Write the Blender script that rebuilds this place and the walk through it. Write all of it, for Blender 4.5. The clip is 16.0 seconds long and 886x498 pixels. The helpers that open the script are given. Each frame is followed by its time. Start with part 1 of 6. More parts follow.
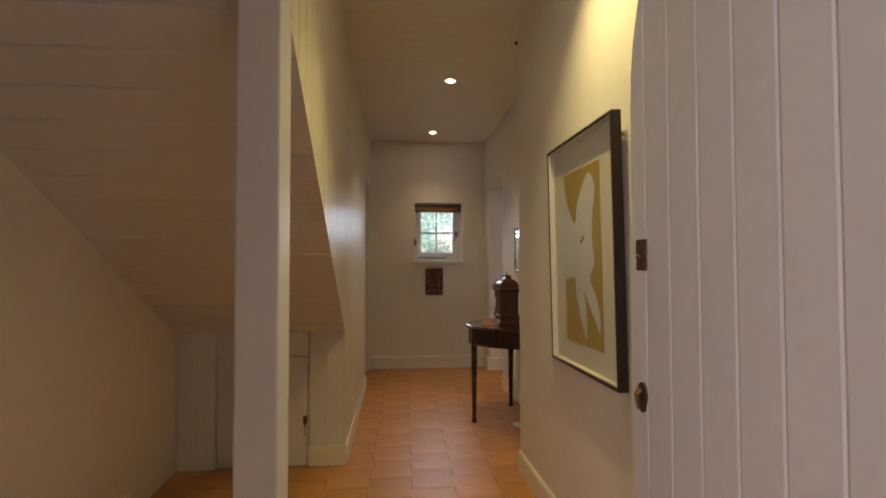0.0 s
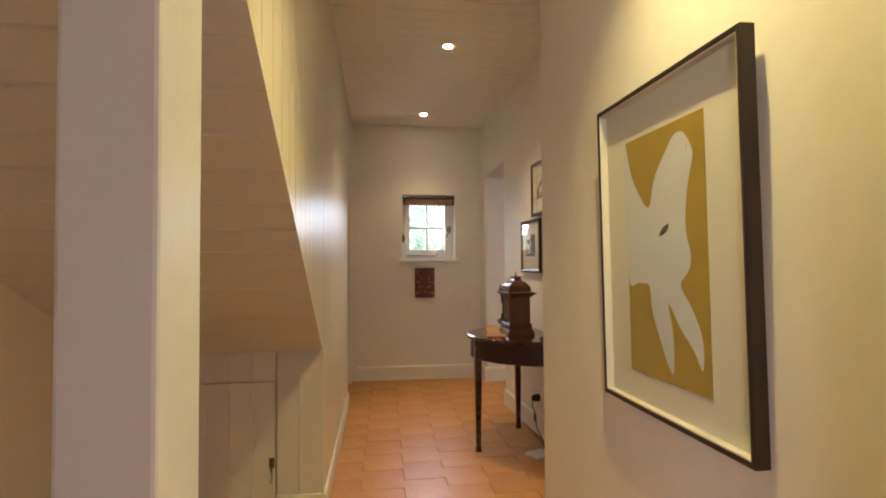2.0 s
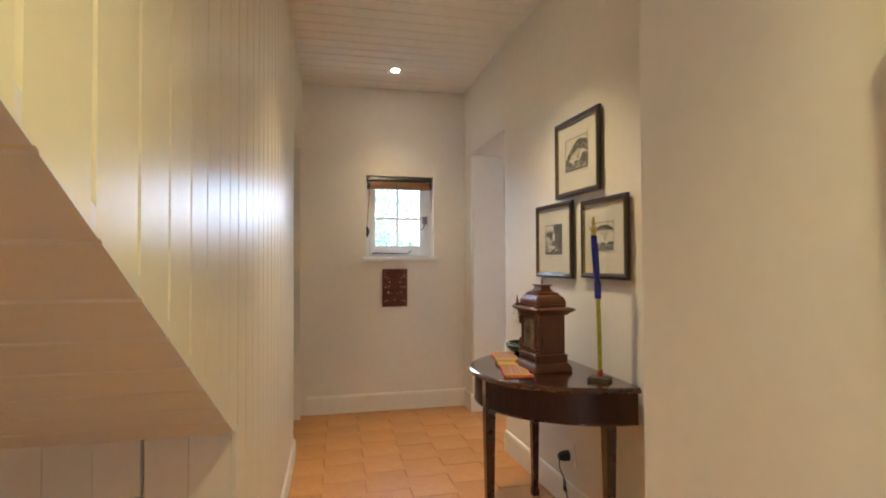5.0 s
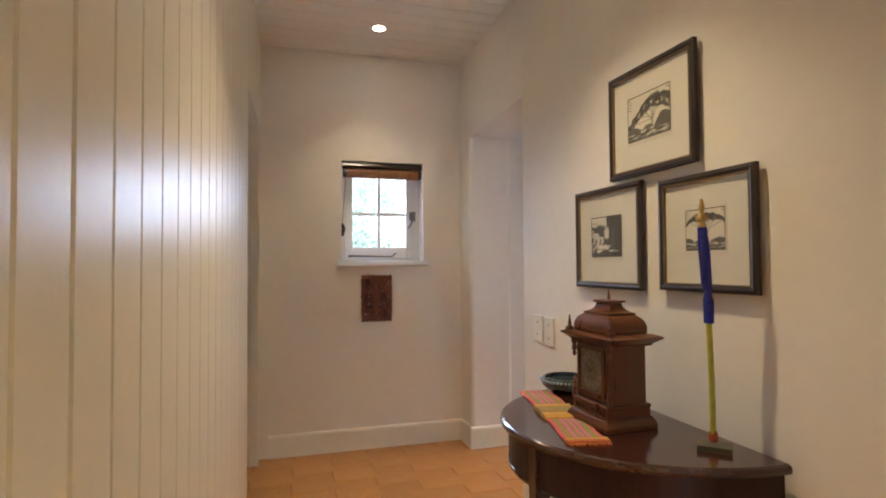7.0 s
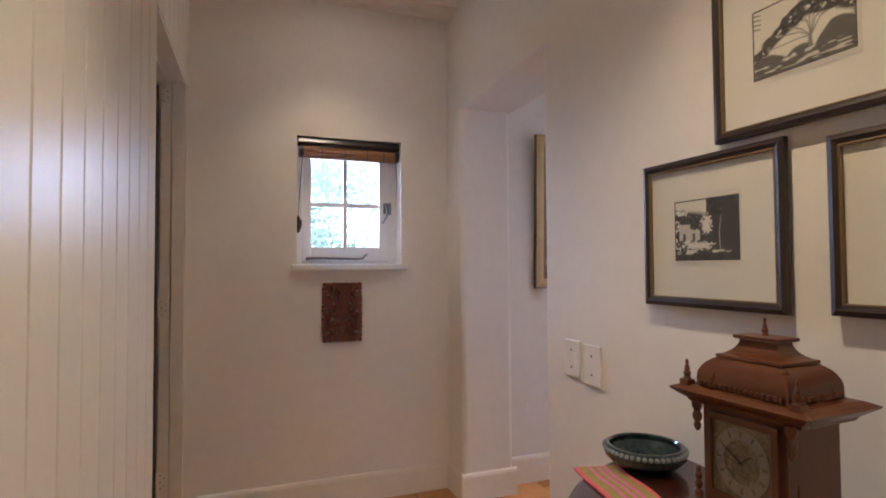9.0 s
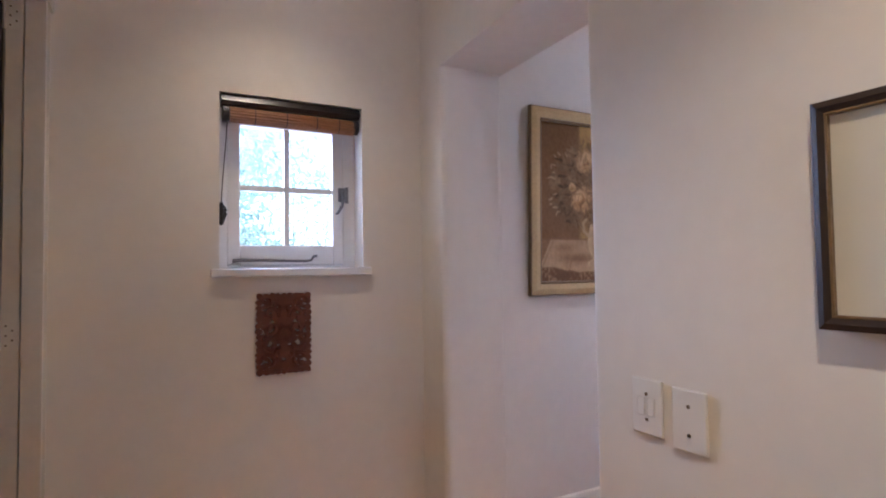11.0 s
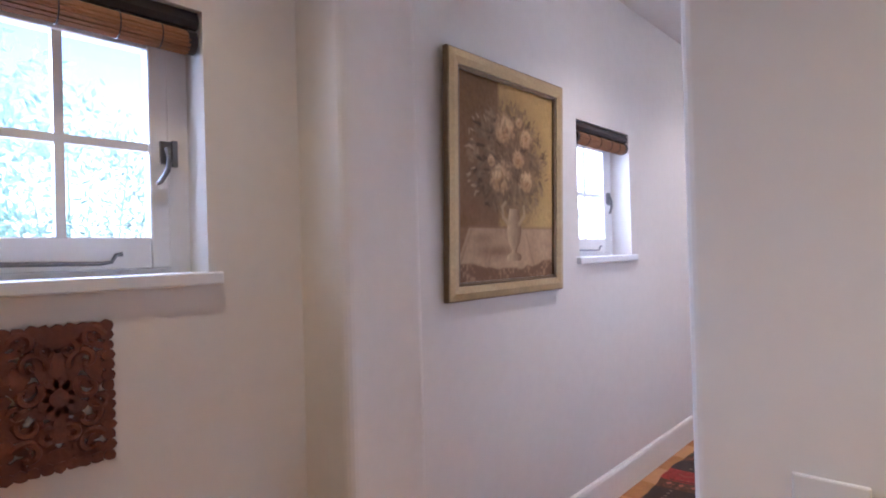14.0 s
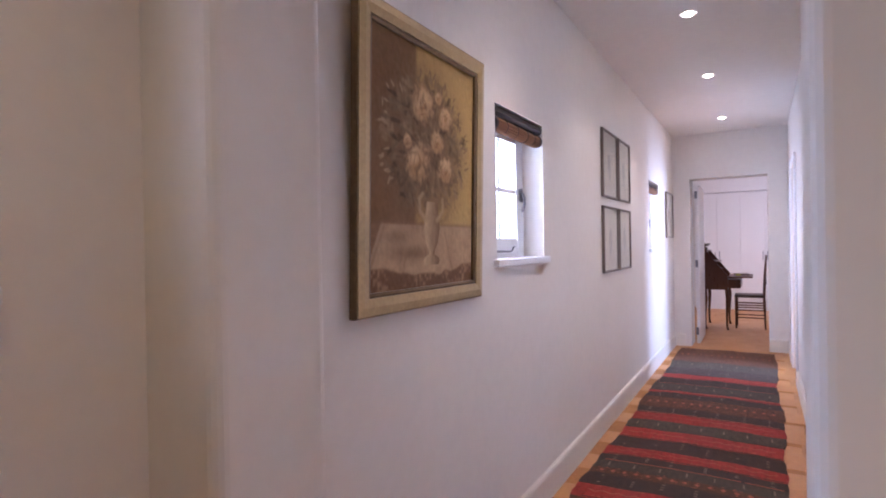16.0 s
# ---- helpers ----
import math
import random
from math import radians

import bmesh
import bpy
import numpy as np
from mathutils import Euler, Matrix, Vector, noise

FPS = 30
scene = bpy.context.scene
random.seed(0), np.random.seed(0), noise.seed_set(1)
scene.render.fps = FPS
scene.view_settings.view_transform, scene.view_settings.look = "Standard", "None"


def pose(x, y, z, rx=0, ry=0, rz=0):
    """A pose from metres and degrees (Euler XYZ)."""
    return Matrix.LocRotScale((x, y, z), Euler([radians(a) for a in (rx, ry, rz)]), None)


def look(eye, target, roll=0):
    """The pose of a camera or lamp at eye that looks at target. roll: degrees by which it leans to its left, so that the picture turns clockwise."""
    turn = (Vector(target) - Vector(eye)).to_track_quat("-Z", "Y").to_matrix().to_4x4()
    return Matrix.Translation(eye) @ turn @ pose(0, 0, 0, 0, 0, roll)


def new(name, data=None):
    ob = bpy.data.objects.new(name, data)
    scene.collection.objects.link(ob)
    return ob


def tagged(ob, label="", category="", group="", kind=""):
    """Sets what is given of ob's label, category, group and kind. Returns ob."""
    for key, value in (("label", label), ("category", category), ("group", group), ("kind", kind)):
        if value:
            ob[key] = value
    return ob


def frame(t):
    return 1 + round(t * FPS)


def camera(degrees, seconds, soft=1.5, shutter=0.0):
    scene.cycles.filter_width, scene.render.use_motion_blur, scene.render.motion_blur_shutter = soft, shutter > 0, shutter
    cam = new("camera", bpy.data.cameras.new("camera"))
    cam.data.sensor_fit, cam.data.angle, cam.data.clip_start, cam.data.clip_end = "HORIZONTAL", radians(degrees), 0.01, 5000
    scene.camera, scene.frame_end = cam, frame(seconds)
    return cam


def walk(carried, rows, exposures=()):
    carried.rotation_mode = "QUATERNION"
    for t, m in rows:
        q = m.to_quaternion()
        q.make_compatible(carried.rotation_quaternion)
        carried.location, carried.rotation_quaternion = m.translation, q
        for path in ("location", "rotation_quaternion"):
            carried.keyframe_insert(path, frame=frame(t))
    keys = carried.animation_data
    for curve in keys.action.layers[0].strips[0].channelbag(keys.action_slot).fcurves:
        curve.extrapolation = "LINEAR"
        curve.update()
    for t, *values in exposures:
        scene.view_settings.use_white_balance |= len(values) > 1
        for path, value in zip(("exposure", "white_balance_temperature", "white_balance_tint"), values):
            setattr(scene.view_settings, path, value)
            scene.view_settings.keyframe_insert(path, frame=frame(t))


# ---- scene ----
cam = camera(78.7, 16.0, 1.9)
PATH = [
    (0, (0.074, -0.144, 1.219), (0.277, 1.753, 1.281), -0.1),
    (0.5, (0.062, 0.020, 1.229), (0.283, 1.917, 1.288), -0.2),
    (1, (0.050, 0.188, 1.221), (0.286, 2.083, 1.280), -0.2),
    (1.5, (0.033, 0.383, 1.237), (0.286, 2.275, 1.296), -0.1),
    (2, (0.040, 0.551, 1.234), (0.308, 2.442, 1.288), -0.3),
    (2.5, (0.034, 0.763, 1.242), (0.324, 2.651, 1.282), -0.1),
    (3, (0.029, 0.948, 1.251), (0.342, 2.832, 1.288), -0.2),
    (3.5, (0.027, 1.136, 1.247), (0.366, 3.015, 1.284), -0.3),
    (6, (0.046, 2.199, 1.263), (0.528, 4.046, 1.314), -0.3),
    (6.5, (0.046, 2.396, 1.257), (0.555, 4.236, 1.312), -0.4),
    (7, (0.053, 2.614, 1.266), (0.587, 4.447, 1.321), -0.4),
    (7.5, (0.061, 2.791, 1.270), (0.627, 4.616, 1.322), -0.6),
    (8, (0.090, 2.994, 1.280), (0.685, 4.808, 1.334), -0.7),
    (8.5, (0.101, 3.178, 1.288), (0.735, 4.979, 1.342), -0.8),
    (9, (0.146, 3.405, 1.281), (0.813, 5.193, 1.342), -0.4),
    (11.5, (0.239, 4.256, 1.283), (1.190, 5.911, 1.347), -1.0),
    (12, (0.234, 4.378, 1.296), (1.277, 5.978, 1.345), -1.1),
    (12.5, (0.255, 4.539, 1.314), (1.394, 6.069, 1.340), -1.6),
    (13, (0.305, 4.668, 1.317), (1.519, 6.141, 1.346), -1.6),
    (13.5, (0.349, 4.798, 1.322), (1.648, 6.197, 1.343), -1.6),
    (14, (0.384, 4.936, 1.332), (1.773, 6.246, 1.342), -1.6),
    (14.5, (0.415, 5.040, 1.350), (1.889, 6.254, 1.338), -1.0),
    (15, (0.481, 5.134, 1.359), (2.019, 6.267, 1.335), -0.6),
    (15.5, (0.560, 5.227, 1.360), (2.156, 6.276, 1.341), -0.6),
    (16, (0.637, 5.281, 1.349), (2.281, 6.251, 1.339), -1.0),
]
EXPOSURES = [(0.0, 1.12, 7000, 18), (1.5, 1.70, 7100, 18), (2.5, 2.12, 6750, 15), (3.5, 2.48, 6250, 13), (6.0, 2.18, 6150, 17), (7.0, 2.18, 6100, 19), (9.0, 1.95, 5700, 26), (12.5, 2.03, 5300, 28), (15.0, 2.06, 5350, 29), (16.0, 1.80, 5650, 34)]
walk(cam, [(t, look(eye, target, roll)) for t, eye, target, roll in PATH], EXPOSURES)

# ---- world and lights ----
K = 0.955   # metres per plan unit; every length below is in plan units


def sky_world():
    w = bpy.data.worlds.new("world")
    scene.world = w
    w.use_nodes = True
    nt = w.node_tree
    sky = nt.nodes.new("ShaderNodeTexSky")
    sky.sky_type, sky.sun_disc = "NISHITA", False
    sky.sun_elevation, sky.sun_rotation = radians(41), radians(249)
    bg = nt.nodes["Background"]
    nt.links.new(sky.outputs[0], bg.inputs[0])
    bg.inputs[1].default_value = 0.15


sky_world()


def area(name, eye, target, sx, sy, power, colour):
    d = bpy.data.lights.new(name, "AREA")
    d.shape, d.size, d.size_y, d.energy, d.color = "RECTANGLE", sx * K, sy * K, power, colour
    ob = new(name, d)
    ob.matrix_world = look(Vector(eye) * K, Vector(target) * K)
    return ob


DAY = (0.62, 0.79, 1.0)
WARM = (1.0, 0.82, 0.47)
WARM1 = (1.0, 0.88, 0.36)
WARM2 = (1.0, 0.87, 0.70)
sun = new("sun", bpy.data.lights.new("sun", "SUN"))
sun.data.energy, sun.data.angle, sun.data.color = 5.0, radians(0.5), (1, 0.95, 0.88)
sun.matrix_world = look((0, 0, 0), (0.8, 0.3, -0.75))
area("window_daylight", (0.745, 7.75, 2.40), (0.75, 6.6, 1.50), 1.4, 1.7, 56, DAY)
area("window_daylight", (3.22, 7.75, 1.95), (3.22, 6.7, 1.66), 2.0, 1.8, 125, DAY)
area("window_daylight", (7.10, 6.93, 1.72), (7.10, 5.9, 1.55), 0.56, 0.66, 12, DAY)
area("door_daylight", (7.25, 3.3, 1.7), (7.2, 6.5, 0.9), 0.7, 1.2, 44, DAY)
# Fill lamp added inside the far room, which has no window there.
area("far_room_fill", (11.5, 4.3, 1.6), (12.3, 6.0, 1.2), 1.4, 1.4, 13, (0.95, 0.94, 0.98))
# Lamps added in the unseen, windowless entrance room to brighten leaf, post and soffit.
area("entrance_fill", (2.2, -1.9, 1.5), (-0.6, 1.4, 1.2), 1.6, 1.4, 3.2, (0.86, 0.91, 1.0))
area("entrance_fill", (-1.3, -3.2, 1.5), (0.95, 0.5, 1.3), 1.6, 1.4, 27.5, (0.86, 0.91, 1.0))


def spot(x, y, z, power, colour, cone=128):
    d = bpy.data.lights.new("downlight_beam", "SPOT")
    d.energy, d.color, d.spot_size, d.spot_blend, d.shadow_soft_size = power, colour, radians(cone), 1.0, 0.02
    ob = new("downlight_beam", d)
    ob.location = (x * K, y * K, z * K)


HALL_LAMPS = [(0.61, 1.74), (0.63, 4.40), (0.637, 6.19)]
PASSAGE_LAMPS = [(2.9, 5.91), (4.40, 5.91), (5.88, 5.91), (7.75, 5.91)]
for (x, y), pw, tint in zip(HALL_LAMPS, (33, 22, 6.5), (WARM1, WARM, WARM)):
    spot(x, y, 2.835, pw, tint, 108 if tint is WARM1 else 102)
for x, y in PASSAGE_LAMPS:
    spot(x, y, 2.815, 11, WARM2, 116)
spot(11.6, 5.9, 2.815, 9, WARM2)

# ---- materials ----


def material(name, colour, rough=0.6, metal=0.0, vary=0.06, scale=3.0, grain=60.0, bump=0.1, second=None, mix_scale=8.0, spec=0.5, per_piece=0.0, coat=0.0, stretch=None):
    """A surface with broad stains, a fine grain, a little relief, and a shift of tone from piece to piece."""
    m = bpy.data.materials.new(name)
    m.use_nodes = True
    nt = m.node_tree
    N, L = nt.nodes, nt.links
    p = N["Principled BSDF"]
    p.inputs["Metallic"].default_value = metal
    p.inputs["Specular IOR Level"].default_value = spec
    p.inputs["Coat Weight"].default_value = coat
    p.inputs["Coat Roughness"].default_value = 0.12
    co = N.new("ShaderNodeTexCoord")
    src = co.outputs["Object"]
    if stretch:
        mp = N.new("ShaderNodeMapping")
        mp.inputs["Scale"].default_value = stretch
        L.new(src, mp.inputs[0])
        src = mp.outputs[0]
    n1, n2 = N.new("ShaderNodeTexNoise"), N.new("ShaderNodeTexNoise")
    for n, sc, det in ((n1, scale, 4), (n2, grain, 3)):
        n.inputs["Scale"].default_value = sc
        n.inputs["Detail"].default_value = det
        L.new(src, n.inputs["Vector"])
    base = N.new("ShaderNodeMix")
    base.data_type = "RGBA"
    base.inputs[6].default_value = (*colour, 1)
    base.inputs[7].default_value = (*(second or tuple(c * 0.8 for c in colour)), 1)
    ramp = N.new("ShaderNodeMapRange")
    ramp.inputs[1].default_value, ramp.inputs[2].default_value = 0.35, 0.7
    ramp.inputs[3].default_value, ramp.inputs[4].default_value = 0.0, 1.0 if second else vary * 5
    L.new(n1.outputs[0], ramp.inputs[0])
    L.new(ramp.outputs[0], base.inputs[0])
    val = N.new("ShaderNodeMapRange")
    val.inputs[1].default_value, val.inputs[2].default_value = 0.25, 0.75
    val.inputs[3].default_value, val.inputs[4].default_value = 1 - vary, 1 + vary
    L.new(n2.outputs[0], val.inputs[0])
    hsv = N.new("ShaderNodeHueSaturation")
    L.new(base.outputs[2], hsv.inputs["Color"])
    if per_piece:
        info = N.new("ShaderNodeObjectInfo")
        r = N.new("ShaderNodeMapRange")
        r.inputs[3].default_value, r.inputs[4].default_value = 1 - per_piece, 1 + per_piece
        L.new(info.outputs["Random"], r.inputs[0])
        mul = N.new("ShaderNodeMath")
        mul.operation = "MULTIPLY"
        L.new(r.outputs[0], mul.inputs[0])
        L.new(val.outputs[0], mul.inputs[1])
        L.new(mul.outputs[0], hsv.inputs["Value"])
    else:
        L.new(val.outputs[0], hsv.inputs["Value"])
    L.new(hsv.outputs[0], p.inputs["Base Color"])
    rr = N.new("ShaderNodeMapRange")
    rr.inputs[3].default_value, rr.inputs[4].default_value = max(0.02, rough - 0.08), min(1, rough + 0.08)
    L.new(n1.outputs[0], rr.inputs[0])
    L.new(rr.outputs[0], p.inputs["Roughness"])
    if bump:
        b = N.new("ShaderNodeBump")
        b.inputs["Strength"].default_value = bump
        b.inputs["Distance"].default_value = 0.004
        L.new(n2.outputs[0], b.inputs["Height"])
        L.new(b.outputs[0], p.inputs["Normal"])
    return m


def glow(name, colour, strength):
    m = bpy.data.materials.new(name)
    m.use_nodes = True
    p = m.node_tree.nodes["Principled BSDF"]
    p.inputs["Base Color"].default_value = (0.9, 0.9, 0.9, 1)
    p.inputs["Emission Color"].default_value = (*colour, 1)
    p.inputs["Emission Strength"].default_value = strength
    return m


def glass(name, tint=(0.97, 0.98, 0.98), rough=0.02, edge=0.5):
    m = bpy.data.materials.new(name)
    m.use_nodes = True
    p = m.node_tree.nodes["Principled BSDF"]
    p.inputs["Base Color"].default_value = (*tint, 1)
    nt = m.node_tree
    clear, shine, face, power, mul, mix = (nt.nodes.new("ShaderNode" + k) for k in ("BsdfTransparent", "BsdfGlossy", "LayerWeight", "Math", "MapRange", "MixShader"))
    clear.inputs[0].default_value = (*tint, 1)
    shine.inputs["Roughness"].default_value = rough
    face.inputs[0].default_value = 0.5
    power.operation = "POWER"
    power.inputs[1].default_value = 4.0
    mul.inputs[3].default_value, mul.inputs[4].default_value = 0.022, edge
    nt.links.new(face.outputs["Facing"], power.inputs[0])
    nt.links.new(power.outputs[0], mul.inputs[0])
    nt.links.new(mul.outputs[0], mix.inputs[0])
    nt.links.new(clear.outputs[0], mix.inputs[1])
    nt.links.new(shine.outputs[0], mix.inputs[2])
    nt.links.new(mix.outputs[0], nt.nodes["Material Output"].inputs[0])
    return m


M_PLASTER = material("cream plaster", (0.78, 0.74, 0.68), 0.72, vary=0.02, scale=1.6, grain=18, bump=0.25, second=(0.75, 0.71, 0.65))
M_PANEL = material("cream gloss panelling", (0.71, 0.665, 0.55), 0.36, vary=0.02, scale=2, grain=30, bump=0.04, per_piece=0.02, spec=0.10)
M_BOARD = material("off-white painted boards", (0.69, 0.69, 0.71), 0.45, vary=0.025, scale=2, grain=30, bump=0.1, per_piece=0.02)
M_CEIL = material("cream ceiling boards", (0.84, 0.80, 0.73), 0.42, vary=0.02, scale=2, grain=25, bump=0.06)
M_WHITE = material("white gloss paint", (0.80, 0.80, 0.80), 0.35, vary=0.02, scale=4, grain=40, bump=0.08)
M_SKIRT = material("cream skirting paint", (0.79, 0.75, 0.67), 0.4, vary=0.03, scale=4, grain=40, bump=0.08)
M_TILE = material("terracotta tile", (0.60, 0.285, 0.085), 0.40, vary=0.07, scale=4, grain=45, bump=0.2, second=(0.50, 0.22, 0.060), per_piece=0.08)
M_GROUT = material("brown grout", (0.46, 0.21, 0.065), 0.85, vary=0.15, scale=10, grain=80, bump=0.3)
M_DARKWOOD = material("dark polished mahogany", (0.034, 0.010, 0.007), 0.18, vary=0.12, scale=3, grain=14, bump=0.05, second=(0.06, 0.018, 0.01), coat=0.5, stretch=(8, 1, 8))
M_CLOCKWOOD = material("brown stained walnut", (0.088, 0.026, 0.008), 0.30, vary=0.10, scale=5, grain=60, bump=0.03, second=(0.108, 0.033, 0.011), coat=0.12, stretch=(6, 6, 1))
M_FRAMEBLACK = material("ebonised black frame", (0.026, 0.013, 0.008), 0.45, vary=0.2, scale=8, grain=60, bump=0.1)
M_MAT = material("cream mount board", (0.70, 0.65, 0.56), 0.8, vary=0.02, scale=5, grain=120, bump=0.05)
# Darker plaster: the unlit side room's shade is put into its colour.
M_SHADEPLASTER = material("plaster darkened for shade", (0.5, 0.47, 0.42), 0.8, vary=0.03)

# ---- mesh helpers ----


def box(bm, x0, x1, y0, y1, z0, z1, bevel=0.0, seg=2):
    vs = [bm.verts.new((x, y, z)) for z in (z0, z1) for x, y in ((x0, y0), (x1, y0), (x1, y1), (x0, y1))]
    fs = [bm.faces.new([vs[i] for i in f]) for f in ((3, 2, 1, 0), (4, 5, 6, 7), (0, 1, 5, 4), (1, 2, 6, 5), (2, 3, 7, 6), (3, 0, 4, 7))]
    if bevel:
        es = list({e for f in fs for e in f.edges})
        bmesh.ops.bevel(bm, geom=es, offset=bevel, segments=seg, affect="EDGES", profile=0.5)
    return bm


def cube(x0, x1, y0, y1, z0, z1, bevel=0.0, seg=2):
    return box(bmesh.new(), x0, x1, y0, y1, z0, z1, bevel, seg)


def prism(bm, pts, axis, a, b):
    """A polygon of points in the plane across the axis (0 x, 1 y, 2 z), drawn out from a to b."""
    def put(p, d):
        c = list(p)
        c.insert(axis, d)
        return bm.verts.new(c)
    lo, hi = [put(p, a) for p in pts], [put(p, b) for p in pts]
    bm.faces.new(lo), bm.faces.new(hi[::-1])
    n = len(pts)
    for i in range(n):
        bm.faces.new((lo[i], hi[i], hi[(i + 1) % n], lo[(i + 1) % n]))
    bmesh.ops.recalc_face_normals(bm, faces=bm.faces)
    return bm


def lathe(bm, prof, n=32, c=(0, 0)):
    """Turns a profile of (radius, z) round a vertical axis at c."""
    rings = []
    for r, z in prof:
        rings.append([bm.verts.new((c[0] + r * math.cos(2 * math.pi * i / n), c[1] + r * math.sin(2 * math.pi * i / n), z)) for i in range(n)])
    for a, b in zip(rings, rings[1:]):
        for i in range(n):
            bm.faces.new((a[i], a[(i + 1) % n], b[(i + 1) % n], b[i]))
    bm.faces.new(rings[0][::-1]), bm.faces.new(rings[-1])
    bmesh.ops.recalc_face_normals(bm, faces=bm.faces)
    return bm


def tube(bm, pts, r, n=8):
    """A round rod along points; r may be one radius or one for each point."""
    pts = [Vector(p) for p in pts]
    rs = r if isinstance(r, (list, tuple)) else [r] * len(pts)
    rings = []
    for i, p in enumerate(pts):
        d = (pts[min(i + 1, len(pts) - 1)] - pts[max(i - 1, 0)]).normalized()
        u = d.orthogonal().normalized() if i == 0 else (u - d * u.dot(d)).normalized()
        v = d.cross(u)
        rings.append([bm.verts.new(p + (u * math.cos(2 * math.pi * k / n) + v * math.sin(2 * math.pi * k / n)) * rs[i]) for k in range(n)])
    for a, b in zip(rings, rings[1:]):
        for k in range(n):
            bm.faces.new((a[k], a[(k + 1) % n], b[(k + 1) % n], b[k]))
    bm.faces.new(rings[0][::-1]), bm.faces.new(rings[-1])
    return bm


def part(name, bm, mat, parent=None, label="", category="", kind="", group="", smooth=False):
    """Links a bmesh, in plan units, as one mesh object under a thing or a part."""
    me = bpy.data.meshes.new(name)
    bm.transform(Matrix.Scale(K, 4))
    bm.to_mesh(me)
    bm.free()
    if smooth:
        me.shade_smooth()
        me.set_sharp_from_angle(angle=0.65)
    me.materials.append(mat)
    ob = new(name, me)
    if parent:
        ob.parent = parent
    return tagged(ob, label, category, group, kind)


def mesh_piece(name, me, parent, x=0, y=0, z=0, rz=0):
    ob = new(name, me)
    ob.parent = parent
    ob.matrix_basis = pose(x * K, y * K, z * K, 0, 0, rz)
    return ob


def mesh_of(bm, mat, smooth=False):
    me = bpy.data.meshes.new("piece")
    bm.transform(Matrix.Scale(K, 4))
    bm.to_mesh(me)
    bm.free()
    if smooth:
        me.shade_smooth()
    me.materials.append(mat)
    return me


def thing(name, x, y, z, rz=0, label="", category="", group="", kind=""):
    ob = new(name)
    ob.empty_display_size = 0.1
    ob.matrix_basis = pose(x * K, y * K, z * K, 0, 0, rz)
    return tagged(ob, label, category, group, kind)


# ---- structure ----
CEIL, PCEIL, LINTEL = 2.87, 2.85, 2.257
RW, EW, EE, PW = 0.925, 1.345, 6.68, 6.57   # right wall, east wall, hall end wall, passage wall


def lx(y):
    """The panelled wall's face, which runs slightly out of square."""
    return -0.18 + max(0.0, y - 3.4) * 0.0205


def ex(y):
    """The picture wall's face, which leans in a little towards the passage opening."""
    return 1.355 - (y - 3.9) * 0.0255


def soff(y):
    """Height of the stair's boarded underside."""
    return 0.858 + 0.52 * (3.41 - y)


def slab_x(bm, x0, x1, y0, y1, z1, openings):
    """A wall along x with openings (x0, x1, z0, z1)."""
    at = x0
    for a, b, lo, hi in sorted(openings):
        box(bm, at, a, y0, y1, 0, z1)
        if lo > 0:
            box(bm, a, b, y0, y1, 0, lo)
        box(bm, a, b, y0, y1, hi, z1)
        at = b
    box(bm, at, x1, y0, y1, 0, z1)
    return bm


def rounded(bm, where, r=0.03, seg=4):
    """Rounds the upright edges that stand at the points given."""
    es = [e for e in bm.edges if abs(e.verts[0].co.z - e.verts[1].co.z) > 0.3 and any(abs(e.verts[0].co.x - x) < 1e-4 and abs(e.verts[0].co.y - y) < 1e-4 for x, y in where)]
    bmesh.ops.bevel(bm, geom=es, offset=r, segments=seg, affect="EDGES", profile=0.5)
    return bm


W1 = (0.442, 1.049, 1.335, 2.085)
W2 = (2.915, 3.535, 1.325, 2.065)
W3 = (6.80, 7.41, 1.325, 2.085)
part("wall_north_hall", slab_x(bmesh.new(), -0.6, EW + 0.02, EE, 7.12, CEIL + 0.1, [W1]), M_PLASTER, kind="structure", label="cream painted plaster end wall with a small window", category="wall")
part("wall_north_passage", slab_x(bmesh.new(), EW + 0.022, 8.652, PW, 7.1, CEIL + 0.1, [W2, W3]), M_PLASTER, kind="structure", label="white plaster passage wall with two small windows", category="wall")
part("wall_right", rounded(cube(RW, EW + 0.3, 0.22, 3.25, -0.02, CEIL + 0.1), [(RW, 3.25)], 0.04), M_PLASTER, kind="structure", label="cream plaster wall with a rounded end", category="wall")
bm = prism(bmesh.new(), [(ex(3.252), 3.252), (1.665, 3.252), (1.665, 5.475), (ex(5.488), 5.488)], 2, -0.02, CEIL + 0.1)
rounded(bm, [(ex(5.488), 5.488), (1.665, 5.475)], 0.02)
part("wall_east", bm, M_PLASTER, kind="structure", label="cream plaster wall beside the passage opening", category="wall")
bm = prism(bmesh.new(), [(ex(5.45) + 0.003, 5.45), (1.662, 5.45), (1.662, 6.569), (EW + 0.024, 6.569), (EW + 0.018, 6.69), (EW + 0.003, 6.69)], 2, LINTEL, CEIL + 0.1)
part("lintel", bm, M_PLASTER, kind="structure", label="plastered head over the passage opening", category="wall")
bm = rounded(cube(EW, 1.665, 6.45, 6.70, -0.02, LINTEL + 0.05), [(EW, 6.45), (1.665, 6.45)], 0.03)
part("wall_nib", bm, M_PLASTER, kind="structure", label="rounded plaster nib of the passage opening", category="wall")
part("wall_south_passage", slab_x(bmesh.new(), 1.667, 8.648, 4.92, 5.24, CEIL + 0.1, [(6.9, 7.75, 0, 2.2)]), M_PLASTER, kind="structure", label="white plaster passage wall with a side door", category="wall")
